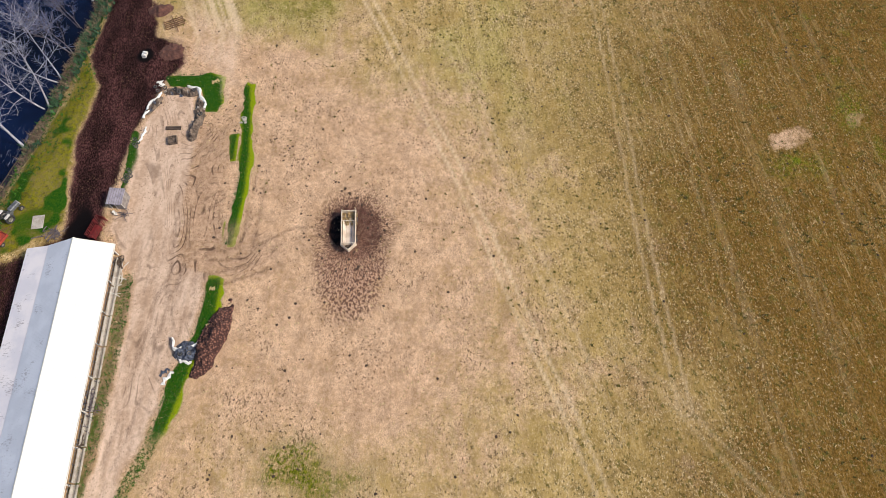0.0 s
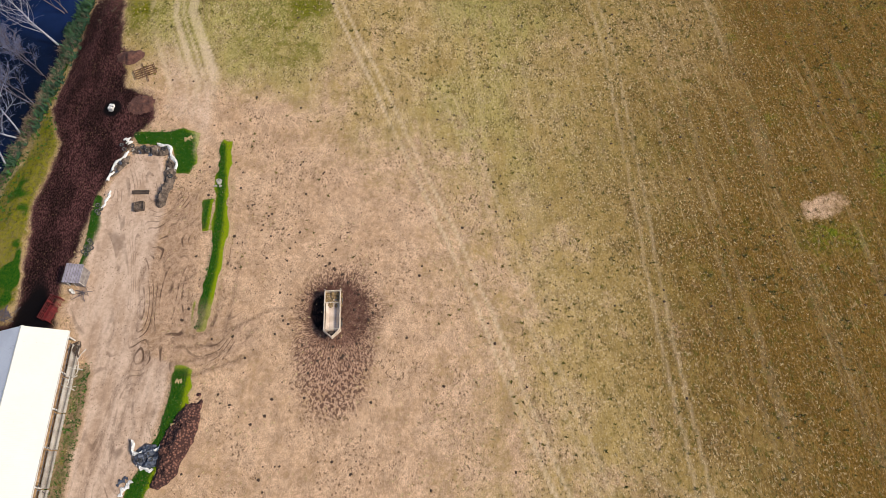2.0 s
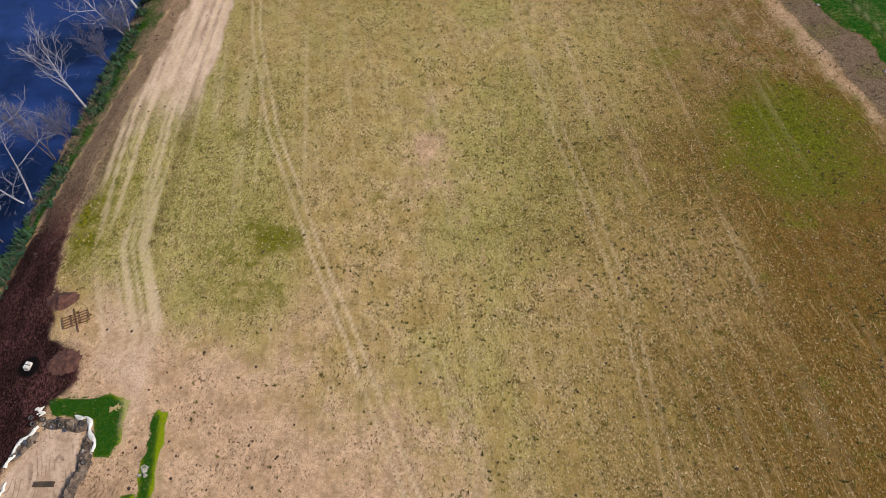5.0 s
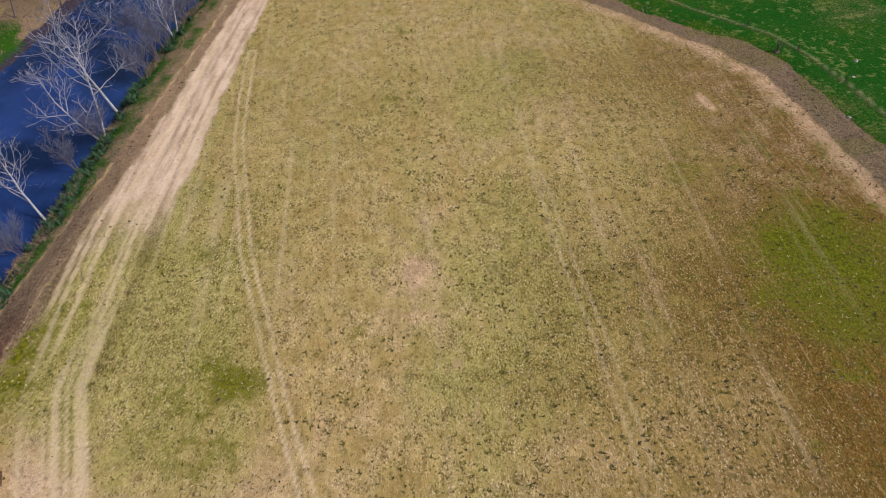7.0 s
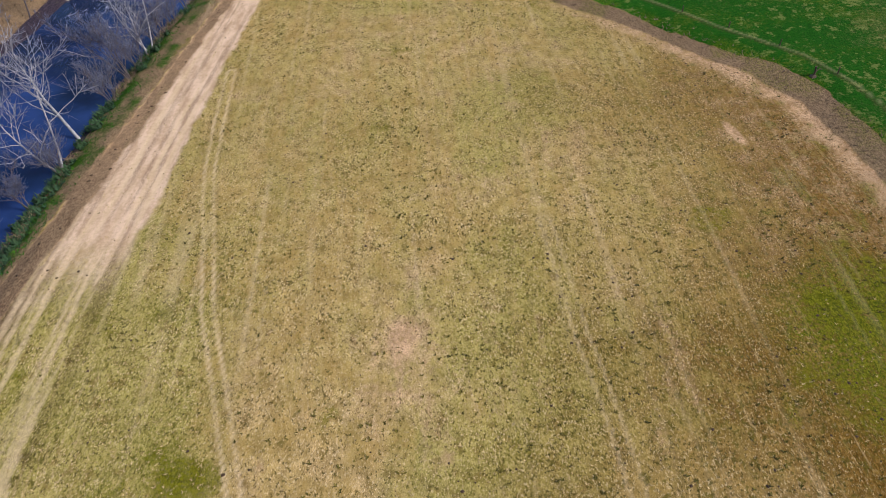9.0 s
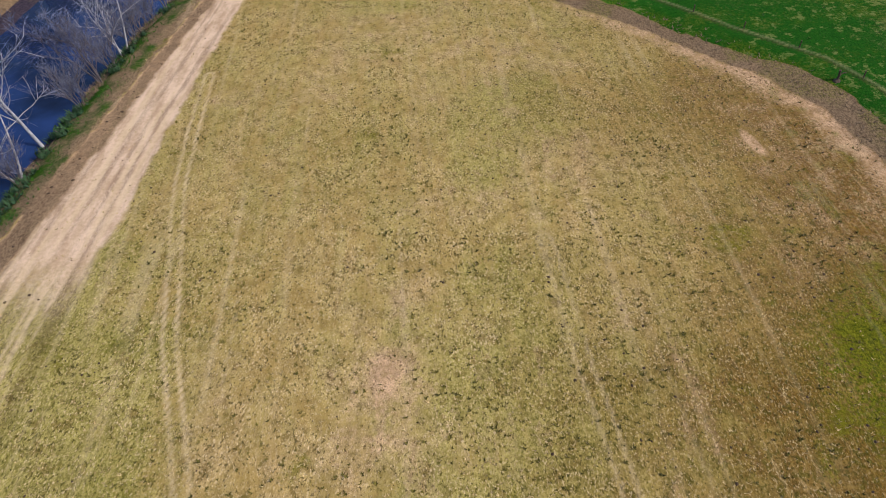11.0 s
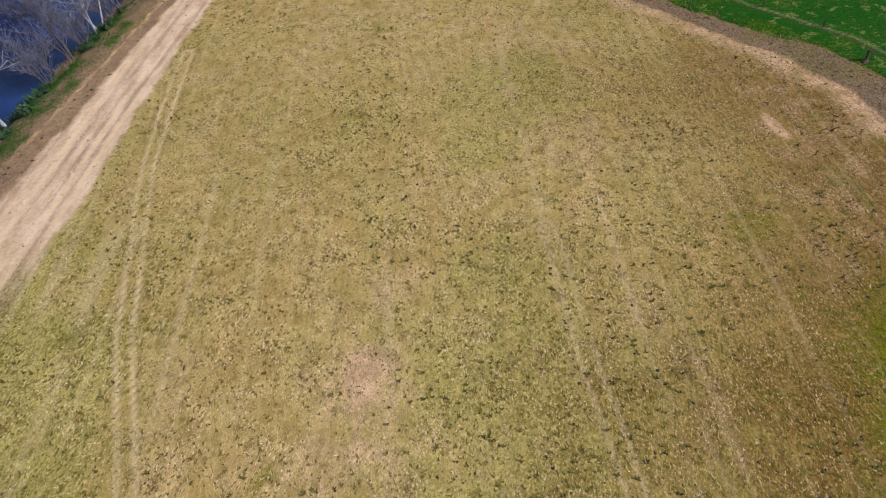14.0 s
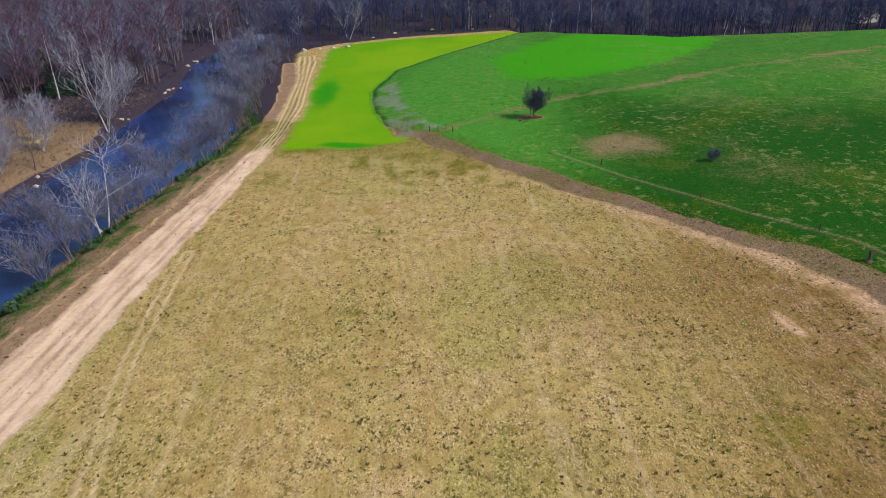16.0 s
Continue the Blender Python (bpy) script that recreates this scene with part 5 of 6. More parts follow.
def build_mower():
    ob = thing("farm_trailer", pose(-69.0, 43.2, rest(-69.0, 43.2), 0, 0, -24), "faded red farm trailer with a rusty drawbar on the verge", "trailer")
    part("bed", boxes((-1.0, 1.0, -1.6, 1.4, 0.75, 0.85), bevel=0.02), RED_BRIGHT, ob)
    for x in (-1.0, 1.0):
        part("side_board", boxes((x - 0.03, x + 0.03, -1.6, 1.4, 0.85, 1.25), bevel=0.01), RED_BRIGHT, ob)
        wheel(ob, 0.9 * x, -0.2, 0.38, 0.38, 0.24)
    part("tail_board", boxes((-0.97, 0.97, -1.6, -1.54, 0.85, 1.25)), RED_BRIGHT, ob)
    part("head_board", boxes((-0.97, 0.97, 1.34, 1.4, 0.85, 1.35)), RED_BRIGHT, ob)
    part("axle", rod([(-0.9, -0.2, 0.38), (0.9, -0.2, 0.38)], 0.06), STEEL_GREY, ob)
    part("drawbar", rod([(-0.7, 1.4, 0.75), (0, 2.9, 0.5), (0.7, 1.4, 0.75)], 0.06), WOOD_RUST, ob)
    slab = thing("concrete_slab", pose(-64.2, 46.8, rest(-64.2, 46.8), 0, 0, 8), "small pale concrete slab set in the grass", "slab")
    part("slab_top", boxes((-0.9, 0.9, -1.15, 1.15, -0.1, 0.14), bevel=0.03), CONCRETE, slab)


build_mower()


def build_wagon():
    """Feed wagon in the middle of the trampled ground; the drawbar points south."""
    ob = thing("feed_wagon", pose(-15.8, 45.6, 0.0, 0, 0, 4.0), "pale worn steel feed wagon standing in trampled mud", "wagon")
    w, n, s = 1.04, 3.1, -2.4
    part("floor", boxes((-w + 0.1, w - 0.1, s, n, 0.78, 0.86)), STEEL_FLOOR, ob)
    for x in (-1, 1):
        bm = boxes((x * w - 0.035, x * w + 0.035, s, n, 0.8, 1.55))
        part("side_panel", bm, STEEL_PALE, ob)
        part("top_rail", rod([(x * w, s, 1.62), (x * w, n, 1.62)], 0.07, 6), STEEL_PALE, ob)
        part("slope_panel", boxes((-0.28, 0.28, s + 0.1, n - 1.6, -0.02, 0.02, Matrix.Translation((x * (w - 0.35), 0, 1.1)) @ Matrix.Rotation(-x * 0.85, 4, "Y"))), STEEL_FLOOR, ob)
        for k in range(7):
            y = s + 0.2 + k * 0.93
            part("side_stake", boxes((x * w + x * 0.03 - 0.04, x * w + x * 0.03 + 0.04, y - 0.04, y + 0.04, 0.6, 1.6)), STEEL_PALE, ob)
        for y in (-1.2, 2.2):
            wheel(ob, x * 1.05, y, 0.36, 0.42, 0.28)
        part("nose_panel", boxes((-0.78, 0.78, -0.035, 0.035, 0.8, 1.55, Matrix.Translation((x * 0.59, s - 0.52, 0)) @ Matrix.Rotation(x * 0.73, 4, "Z"))), STEEL_PALE, ob)
        part("nose_rail", rod([(x * w, s, 1.62), (0, s - 1.05, 1.62)], 0.06, 6), STEEL_PALE, ob)
    part("end_panel", boxes((-w, w, n - 0.03, n + 0.04, 0.8, 1.6)), STEEL_PALE, ob)
    part("end_rail", rod([(-w, n, 1.64), (w, n, 1.64)], 0.07, 6), STEEL_PALE, ob)
    for y in (n - 1.7, s + 0.05):
        part("cross_rail", rod([(-w, y, 1.6), (w, y, 1.6)], 0.055, 6), STEEL_PALE, ob)
    part("nose_hopper", boxes((-0.42, 0.42, s - 0.6, s - 0.05, 0.9, 1.3), bevel=0.05), WOOD_DARK, ob)
    for y in (-1.2, 2.2):
        part("axle", rod([(-1.2, y, 0.36), (1.2, y, 0.36)], 0.06), STEEL_GREY, ob)
    part("chassis", boxes((-0.5, -0.38, s, n, 0.55, 0.78), (0.38, 0.5, s, n, 0.55, 0.78)), STEEL_GREY, ob)
    part("drawbar", rod([(-0.45, s - 0.4, 0.6), (0, s - 1.9, 0.45), (0.45, s - 0.4, 0.6)], 0.06), WOOD_RUST, ob)
    rng = random.Random(4)
    bm = bmesh.new()
    for k in range(40):
        x, y = rng.uniform(-1.1, 1.1), n - rng.random() ** 1.3 * 2.0 - 0.15
        box(bm, -0.22, 0.22, -0.16, 0.16, 0, 0.16, pose(x, y, 0.86 + rng.uniform(0, 0.2), rng.uniform(-30, 30), rng.uniform(-30, 30), rng.uniform(0, 180)))
    hay = part("left_over_hay", bm, HAY, ob, "brown left-over hay")
    tagged(hay, kind="stuff")


build_wagon()


def mound(name, label, category, cx, cy, lx, ly, turn, tall, material, seed, lump=0.35, power=1.0):
    """A lumpy heap on the ground."""
    nx, ny = 96, 96
    u, v = np.meshgrid(np.linspace(-1, 1, nx), np.linspace(-1, 1, ny))
    x, y = u.ravel() * lx * 1.1, v.ravel() * ly * 1.1
    r = np.hypot(x / lx, y / ly) + 0.5 * (value_noise(x + 50 * seed, y, 2.2, seed) - 0.5) + 0.2 * (value_noise(x, y + 30 * seed, 0.7, seed + 1) - 0.5)
    z = tall * np.clip(1 - r, 0, 1) ** power * (1 + lump * (value_noise(x, y, 0.8, seed + 2) - 0.5)) + lump * 1.5 * np.clip(1 - r, 0, 0.3) * (value_noise(x, y, 0.28, seed + 3) - 0.3) - 0.25 * (r > 1)
    f = [(j * nx + i, j * nx + i + 1, (j + 1) * nx + i + 1, (j + 1) * nx + i) for j in range(ny - 1) for i in range(nx - 1)]
    ob = meshed(name, np.stack([x, y, z], 1).tolist(), f, material, smooth=True)
    ob.matrix_world = pose(cx, cy, rest(cx, cy) - 0.04, 0, 0, turn)
    return tagged(ob, label or "rubble", category or "bank")


mound("manure_heap", "reddish-brown clumpy manure heap beside a green strip", "heap", -33.8, 29.0, 2.0, 5.8, -14, 1.5, MANURE, 3, 0.8, 0.6)
mound("soil_heap", "low reddish-brown soil heap beside the mud lane", "heap", -53.6, 89.6, 2.2, 2.0, 10, 1.1, SOIL_RED, 5, 0.4)
mound("soil_heap", "low spread of reddish soil at the mud edge", "heap", -49.6, 80.2, 2.6, 2.6, 10, 0.7, SOIL_RED, 7, 0.4)


def rock(seed, r):
    bm = bmesh.new()
    bmesh.ops.create_icosphere(bm, subdivisions=2, radius=r)
    for v in bm.verts:
        k = 0.75 + 0.5 * noise.noise(v.co / r * 1.3 + Vector((seed * 7.1, 0, 0)))
        v.co = Vector((v.co.x * k * 1.2, v.co.y * k, v.co.z * k * 0.62))
    return bm


def rubble_bank(cx, cy, lx, ly, turn, seed):
    """A low bank of silage rubble: a lumpy core with loose chunks on it."""
    rng = random.Random(seed)
    ob = thing("rubble_bank", pose(cx, cy, rest(cx, cy), 0, 0, turn), "dark low bank of silage rubble round the bunker", "bank", "rubble banks")
    core = mound("core", "", "", 0, 0, lx, ly, 0, 0.75, RUBBLE, seed, 1.0, 0.6)
    core.matrix_world = Matrix()
    core.parent = ob
    del core["label"], core["category"]
    for k in range(int(9 * max(lx, ly))):
        x, y = rng.gauss(0, lx * 0.5), rng.gauss(0, ly * 0.5)
        m = (RUBBLE, RUBBLE, WOOD_DARK, CONCRETE, PLASTIC_DARK)[rng.randrange(5)]
        c = part("chunk", rock(rng.randrange(9), rng.uniform(0.12, 0.42)), m, ob)
        c.matrix_basis = pose(x, y, max(0.05, 0.6 * (1 - math.hypot(x / lx, y / ly))), rng.uniform(-30, 30), rng.uniform(-30, 30), rng.uniform(0, 360))


for bank in ((-47.8, 71.9, 2.0, 0.8, 5, 11), (-45.2, 71.8, 1.6, 0.8, -10, 12), (-50.6, 69.0, 0.7, 2.3, -28, 13), (-42.8, 68.4, 0.8, 3.2, 8, 14), (-43.0, 64.2, 0.7, 2.4, -6, 15)):
    rubble_bank(*bank)


def sheet(name, label, pts, width, material, seed, lift=0.7):
    """Crumpled plastic sheeting along a line, lying on a heap."""
    rng = random.Random(seed)
    v, f, cols = [], [], 7
    steps = 26
    line = [Vector((*p, 0)) for p in pts]
    for i in range(steps):
        k = i / (steps - 1) * (len(line) - 1)
        a = min(int(k), len(line) - 2)
        p = line[a].lerp(line[a + 1], k - a)
        d = (line[a + 1] - line[a]).normalized()
        n = Vector((-d.y, d.x, 0))
        p = p + n * 0.22 * width * math.sin(i * 0.55 + seed) + n * rng.uniform(-0.03, 0.03)
        ww = width * (0.8 + 0.3 * math.sin(i * 0.9 + 2 * seed) + rng.uniform(-0.08, 0.08)) * (0.5 + 0.5 * math.sin(math.pi * min(max((i + 2) / (steps + 3), 0), 1)))
        for c in range(cols):
            s = c / (cols - 1) - 0.5
            q = p + n * s * ww + d * rng.uniform(-0.03, 0.03)
            z = rest(q.x, q.y) + 0.75 * lift * (1 - 1.6 * s * s) + rng.uniform(-0.06, 0.06)
            v.append((q.x, q.y, max(z, rest(q.x, q.y) + 0.05)))
    for i in range(steps - 1):
        for c in range(cols - 1):
            f.append((i * cols + c, i * cols + c + 1, (i + 1) * cols + c + 1, (i + 1) * cols + c))
    ob = meshed(name, v, f, material)
    m = ob.modifiers.new("thickness", "SOLIDIFY")
    m.thickness = 0.02
    return tagged(ob, label, "plastic sheet", "plastic sheets on the heaps")


WHITE_SHEET = "crumpled white silage plastic lying on the rubble bank"
sheet("plastic_sheet", WHITE_SHEET, [(-51.7, 66.2), (-51.6, 68.2), (-50.6, 70.2), (-49.6, 71.4)], 0.75, PLASTIC, 1)
sheet("plastic_sheet", WHITE_SHEET, [(-51.6, 61.6), (-51.2, 63.2), (-50.9, 64.6)], 0.5, PLASTIC, 2, 0.4)
sheet("plastic_sheet", WHITE_SHEET, [(-45.6, 72.9), (-44.0, 72.7), (-43.2, 71.3), (-42.2, 69.6), (-41.9, 68.4)], 0.7, PLASTIC, 3)
sheet("plastic_sheet", WHITE_SHEET, [(-50.9, 74.0), (-50.2, 73.4), (-49.9, 72.9)], 0.9, PLASTIC, 4, 0.4)
sheet("plastic_sheet", "pale torn plastic lying on the green grass", [(-41.7, 73.7), (-41.0, 74.3), (-40.4, 74.4)], 0.8, TUFT_STRAW, 5, 0.25)
mound("tarpaulin_heap", "grey-blue tarpaulin heap with white plastic edges", "tarpaulin", -37.3, 26.7, 1.75, 1.45, 10, 0.8, PLASTIC_DARK, 21, 1.4, 0.6)
EDGE = "torn white plastic round the tarpaulin heap"
sheet("plastic_sheet", EDGE, [(-39.5, 28.6), (-39.2, 27.2), (-38.4, 26.9), (-37.0, 27.4), (-35.8, 27.6)], 0.5, PLASTIC, 6, 0.95)
sheet("plastic_sheet", EDGE, [(-38.4, 25.6), (-37.2, 25.2), (-36.2, 25.0)], 0.6, PLASTIC, 7, 0.45)
sheet("plastic_sheet", EDGE, [(-36.0, 28.2), (-35.6, 27.2), (-35.9, 26.0)], 0.55, PLASTIC, 8, 0.5)
sheet("plastic_sheet", EDGE, [(-39.9, 21.9), (-39.3, 22.9), (-38.6, 23.8)], 0.7, PLASTIC, 9, 0.3)
sheet("plastic_sheet", "dark torn plastic on the lane side", [(-40.4, 23.2), (-39.7, 23.8), (-39.2, 24.2)], 0.6, PLASTIC_DARK, 10, 0.3)
sheet("plastic_sheet", "pale plastic scrap on the green strip", [(-35.7, 36.2), (-35.2, 36.3), (-34.8, 36.2)], 0.6, TUFT_STRAW, 11, 0.25)
sheet("plastic_sheet", "pale plastic beside the manure heap", [(-35.3, 29.4), (-34.9, 30.3), (-34.6, 31.2)], 0.7, TUFT_STRAW, 12, 0.5)


def build_tyres():
    first = thing("tyre", pose(-52.4, 62.2, rest(-52.4, 62.2) + 0.12, 4, 3, 0), "old black car tyre lying in the grass", "tyre", "old tyres round the bunker")
    prof = [(0.2, -0.09), (0.3, -0.11), (0.34, -0.07), (0.34, 0.07), (0.3, 0.11), (0.2, 0.09), (0.22, 0.0), (0.2, -0.09)]
    part("tread", lathe(prof, 22), RUBBER, first, smooth=True)
    part("pale_bead", lathe([(0.2, 0.092), (0.235, 0.102), (0.235, 0.108), (0.2, 0.098), (0.2, 0.092)], 22), RIM, first, "worn pale inner edge")
    rng = random.Random(9)
    spots = [(-51.8, 61.6), (-52.3, 61.2), (-51.9, 60.8), (-52.2, 56.4), (-51.8, 55.9), (-52.4, 55.4), (-51.9, 54.9), (-52.6, 54.6), (-52.1, 54.2), (-51.6, 55.2), (-50.9, 72.4), (-50.3, 71.6), (-49.2, 72.2), (-47.4, 72.0),
             (-46.8, 71.5), (-44.2, 71.8), (-37.9, 26.2), (-37.2, 26.9), (-36.6, 26.3), (-42.3, 67.0)]
    for x, y in spots:
        on = 0.75 if y > 66 or y < 30 else 0.12
        copy_thing(first, pose(x, y, rest(x, y) + on, rng.uniform(-12, 12), rng.uniform(-12, 12), rng.uniform(0, 90)))


build_tyres()


def build_yard_bits():
    plank = thing("timber_beam", pose(-46.5, 64.5, rest(-46.5, 64.5), 0, 0, 2), "dark wet timber beam lying on the bunker floor", "beam")
    for y in (-0.17, 0.17):
        part("sleeper", boxes((-1.25, 1.25, y - 0.14, y + 0.14, 0.0, 0.22), bevel=0.02), WOOD_DARK, plank)
    tub = thing("feed_tub", pose(-46.1, 62.0, rest(-46.1, 62.0), 0, 0, 12), "brown open feed tub on the bunker floor", "tub")
    part("tub_wall", boxes((-0.7, 0.7, -0.7, -0.62, 0, 0.6), (-0.7, 0.7, 0.62, 0.7, 0, 0.6), (-0.7, -0.62, -0.62, 0.62, 0, 0.6), (0.62, 0.7, -0.62, 0.62, 0, 0.6)), RUBBLE, tub)
    part("tub_floor", boxes((-0.62, 0.62, -0.62, 0.62, 0.02, 0.12)), WOOD_DARK, tub)
    part("tub_fill", boxes((-0.6, 0.6, -0.6, 0.6, 0.12, 0.3)), RUBBLE, tub)
    ob = thing("mineral_feeder", pose(-54.4, 79.7, rest(-54.4, 79.7) - 0.1, 0, 0, -8) @ Matrix.Diagonal((0.72, 0.72, 0.85, 1)), "white box-shaped cattle drinker standing in black mud", "drinker")
    part("tank", boxes((-0.55, 0.55, -0.7, 0.7, 0, 0.75), bevel=0.06), BOARD_WHITE, ob)
    for y in (-0.36, 0.36):
        part("lid", boxes((-0.42, 0.42, y - 0.24, y + 0.24, 0.75, 0.84), bevel=0.03), PLASTIC, ob)
    part("middle_band", boxes((-0.56, 0.56, -0.09, 0.09, 0.70, 0.78)), STEEL_GREY, ob)
    part("foot", boxes((-0.65, 0.65, -0.8, 0.8, -0.1, 0.08), bevel=0.03), CONCRETE, ob)
    fr = thing("harrow", pose(-50.6, 86.9, rest(-50.6, 86.9) + 0.15, 0, 0, 27), "rusty steel harrow frame lying on bare soil", "harrow")
    for y in (-0.85, -0.4, 0.05, 0.5, 0.95):
        part("bar", boxes((-1.75, 1.75, y - 0.05, y + 0.05, 0.05, 0.15), bevel=0.01), WOOD_RUST, fr)
    for x in (-1.7, -0.55, 0.55, 1.7):
        part("cross_bar", boxes((x - 0.05, x + 0.05, -0.95, 1.05, 0.15, 0.24), bevel=0.01), WOOD_RUST, fr)
    part("tongue", rod([(0.0, 1.9, 0.2), (0.1, -2.3, 0.2)], 0.07, 6), WOOD_RUST, fr)
    for i, x in enumerate((-1.4, -0.7, 0, 0.7, 1.4)):
        for y in (-0.85, 0.05, 0.95):
            part("tine", rod([(x, y, 0.1), (x, y, -0.12)], 0.03, 5), WOOD_RUST, fr)


build_yard_bits()


def stick_pile(name, label, spots, material, seed, count, long, r=0.06, spread=(1.2, 1.6), group=""):
    """A loose pile of sticks or boards; each piece is a part."""
    x, y = spots
    rng = random.Random(seed)
    ob = thing(name, pose(x, y, rest(x, y)), label, "wood pile", group)
    for k in range(count):
        a, ln = rng.uniform(0, math.pi), rng.uniform(0.4, 1.0) * long
        p = Vector((rng.gauss(0, spread[0] * 0.5), rng.gauss(0, spread[1] * 0.5), rng.uniform(0.08, 0.5)))
        d = Vector((math.cos(a), math.sin(a), rng.uniform(-0.12, 0.12))) * ln / 2
        m = p + Vector((rng.uniform(-0.1, 0.1), rng.uniform(-0.1, 0.1), 0.06))
        rr = r * rng.uniform(0.6, 1.4)
        part("stick", rod([p - d, m, p + d], rr, 5), material, ob)


stick_pile("brush_pile", "heap of grey branches beside the barn", (-49.0, 18.3), BARK_GREY, 1, 34, 2.4, 0.05, (0.9, 2.6))
stick_pile("board_pile", "loose pale boards and posts at the barn corner", (-49.4, 37.4), BOARD_WHITE, 2, 10, 2.2, 0.05, (0.8, 2.2))
stick_pile("timber_pile", "dark old timbers at the barn end", (-49.8, 40.4), WOOD_DARK, 3, 9, 1.6, 0.09, (0.6, 1.0))
stick_pile("timber_pile", "dark grey scattered timbers on the rough verge", (-61.2, 44.7), BARK_GREY, 4, 26, 2.0, 0.06, (1.6, 1.0))
stick_pile("brush_pile", "grey dead branches beside the small shed", (-51.0, 48.2), BARK_GREY, 5, 14, 1.4, 0.04, (1.4, 0.6))
stick_pile("pallet_stack", "dark broken pallets leaning at the barn side", (-49.0, 14.0), WOOD_DARK, 6, 8, 1.4, 0.08, (0.4, 0.8))


def build_rocks():
    spots = [(-35.1, 66.3, 0.5), (-34.7, 65.8, 0.4), (-35.5, 65.8, 0.35), (-34.9, 66.8, 0.35), (-35.3, 66.9, 0.3),
             (-55.3, 370.6, 1.5), (-60.8, 368.3, 1.3), (-23.7, 411.0, 1.2), (-71.5, 362.0, 1.6), (-40, 401, 1.0), (-66, 366, 0.9), (-48, 391, 0.9), (-5, 411, 1.0), (22, 408, 0.9),
             (76.5, 172.5, 0.4), (77.2, 139.5, 0.4), (79.0, 178.0, 0.45), (71.5, 160, 0.4)]
    rng = random.Random(6)
    for y in (221, 270, 301, 305, 309, 344, 352):
        w = float(np.interp(y, RIVER_Y, RIVER_W))
        for k in range(2):
            spots.append((w - rng.uniform(-0.6, 2.4), y + rng.uniform(-2, 2), rng.uniform(0.35, 0.95)))
    for i, (x, y, r) in enumerate(spots):
        ob = part("rock", rock(i % 9, r), STONE)
        ob.matrix_world = pose(x, y, rest(x, y) + 0.12 * r, 0, 0, rng.uniform(0, 360))
        tagged(ob, "pale weathered limestone rock lying on the ground", "rock", "rocks on the banks")


build_rocks()


# hill: bush, dead stump, posts
def build_hill_things():
    bush = bare_tree(31, 6.5, BARK_GREY, TWIG_HAZE, "dark leafless bushy tree on the green hill", 7, (0, 0), 0.9, "bushes on the hill")
    bush.matrix_world = pose(16.6, 257.5, rest(16.6, 257.5), 0, 0, 0)
    shrub = bare_tree(32, 2.4, BARK_GREY, TWIG_HAZE, "low dark leafless shrub on the green hill", 8, (0, 0), 1.2, "bushes on the hill", 2)
    shrub.matrix_world = pose(53, 224, rest(53, 224), 0, 0, 40)
    stick_pile("log_pile", "reddish-brown felled logs under the bush", (16.2, 256.2), SOIL_RED, 8, 16, 2.6, 0.16, (3.4, 1.2))
    stump = thing("dead_stump", pose(65.2, 182.6, rest(65.2, 182.6)), "dark broken dead stump on the weedy bank", "stump")
    part("stem", rod([(0, 0, -0.2), (0.05, 0.05, 0.9), (-0.1, 0.1, 1.9)], 0.22), WOOD_DARK, stump)
    part("snag", rod([(0, 0, 0.9), (0.7, 0.2, 1.4), (1.1, 0.2, 1.3)], 0.1), WOOD_DARK, stump)
    part("root_plate", lathe([(0.0, 0.3), (0.3, 0.25), (0.65, 0.0), (0.7, -0.1)], 9), WOOD_DARK, stump)
    first = thing("fence_post", pose(-7, 249.5, rest(-7, 249.5)), "weathered wooden fence post at the field edge", "post", "fence posts")
    part("post_stem", rod([(0, 0, -0.3), (0.02, 0, 1.35)], 0.11, 7), WOOD_DARK, first)
    for x, y in ((-5, 250.5), (-3.2, 248.0), (-9.2, 250.4), (24, 231), (30, 224), (37.5, 215.5), (46, 206.5), (54, 200), (62, 193), (69.5, 183), (74.5, 171), (78, 160)):
        copy_thing(first, pose(x, y, rest(x, y), 2, -2, 20 * x))


build_hill_things()


def build_house():
    """White house among the far trees."""
    for x, y, w, d, turn in ((196, 470, 12, 8, 12), (150, 478, 9, 7, -8)):
        ob = thing("house", pose(x, y, rest(x, y), 0, 0, turn), "distant white house with a grey roof among trees", "house", "houses beyond the woods")
        part("wall", boxes((-w / 2, w / 2, -d / 2, d / 2, -0.5, 4.6)), BOARD_WHITE, ob)
        bm = bmesh.new()
        q = [(-w / 2 - 0.4, -d / 2 - 0.4, 4.5), (w / 2 + 0.4, -d / 2 - 0.4, 4.5), (w / 2 + 0.4, 0, 7.2), (-w / 2 - 0.4, 0, 7.2), (w / 2 + 0.4, d / 2 + 0.4, 4.5), (-w / 2 - 0.4, d / 2 + 0.4, 4.5)]
        vs = [bm.verts.new(p) for p in q]
        for f in ((0, 1, 2, 3), (3, 2, 4, 5), (0, 3, 5), (1, 4, 2), (0, 5, 4, 1)):
            bm.faces.new([vs[i] for i in f])
        part("roof", bm, BOARD_GREY, ob)
        for k in range(3):
            xx = -w / 3 + k * w / 3
            win = part("window", boxes((xx - 0.5, xx + 0.5, -d / 2 - 0.05, -d / 2 + 0.02, 1.6, 3.0)), STEEL_GREY, ob)
            part("window_frame", boxes((xx - 0.6, xx + 0.6, -d / 2 - 0.08, -d / 2 - 0.03, 1.5, 1.6), (xx - 0.6, xx + 0.6, -d / 2 - 0.08, -d / 2 - 0.03, 3.0, 3.1)), BOARD_WHITE, win)


build_house()


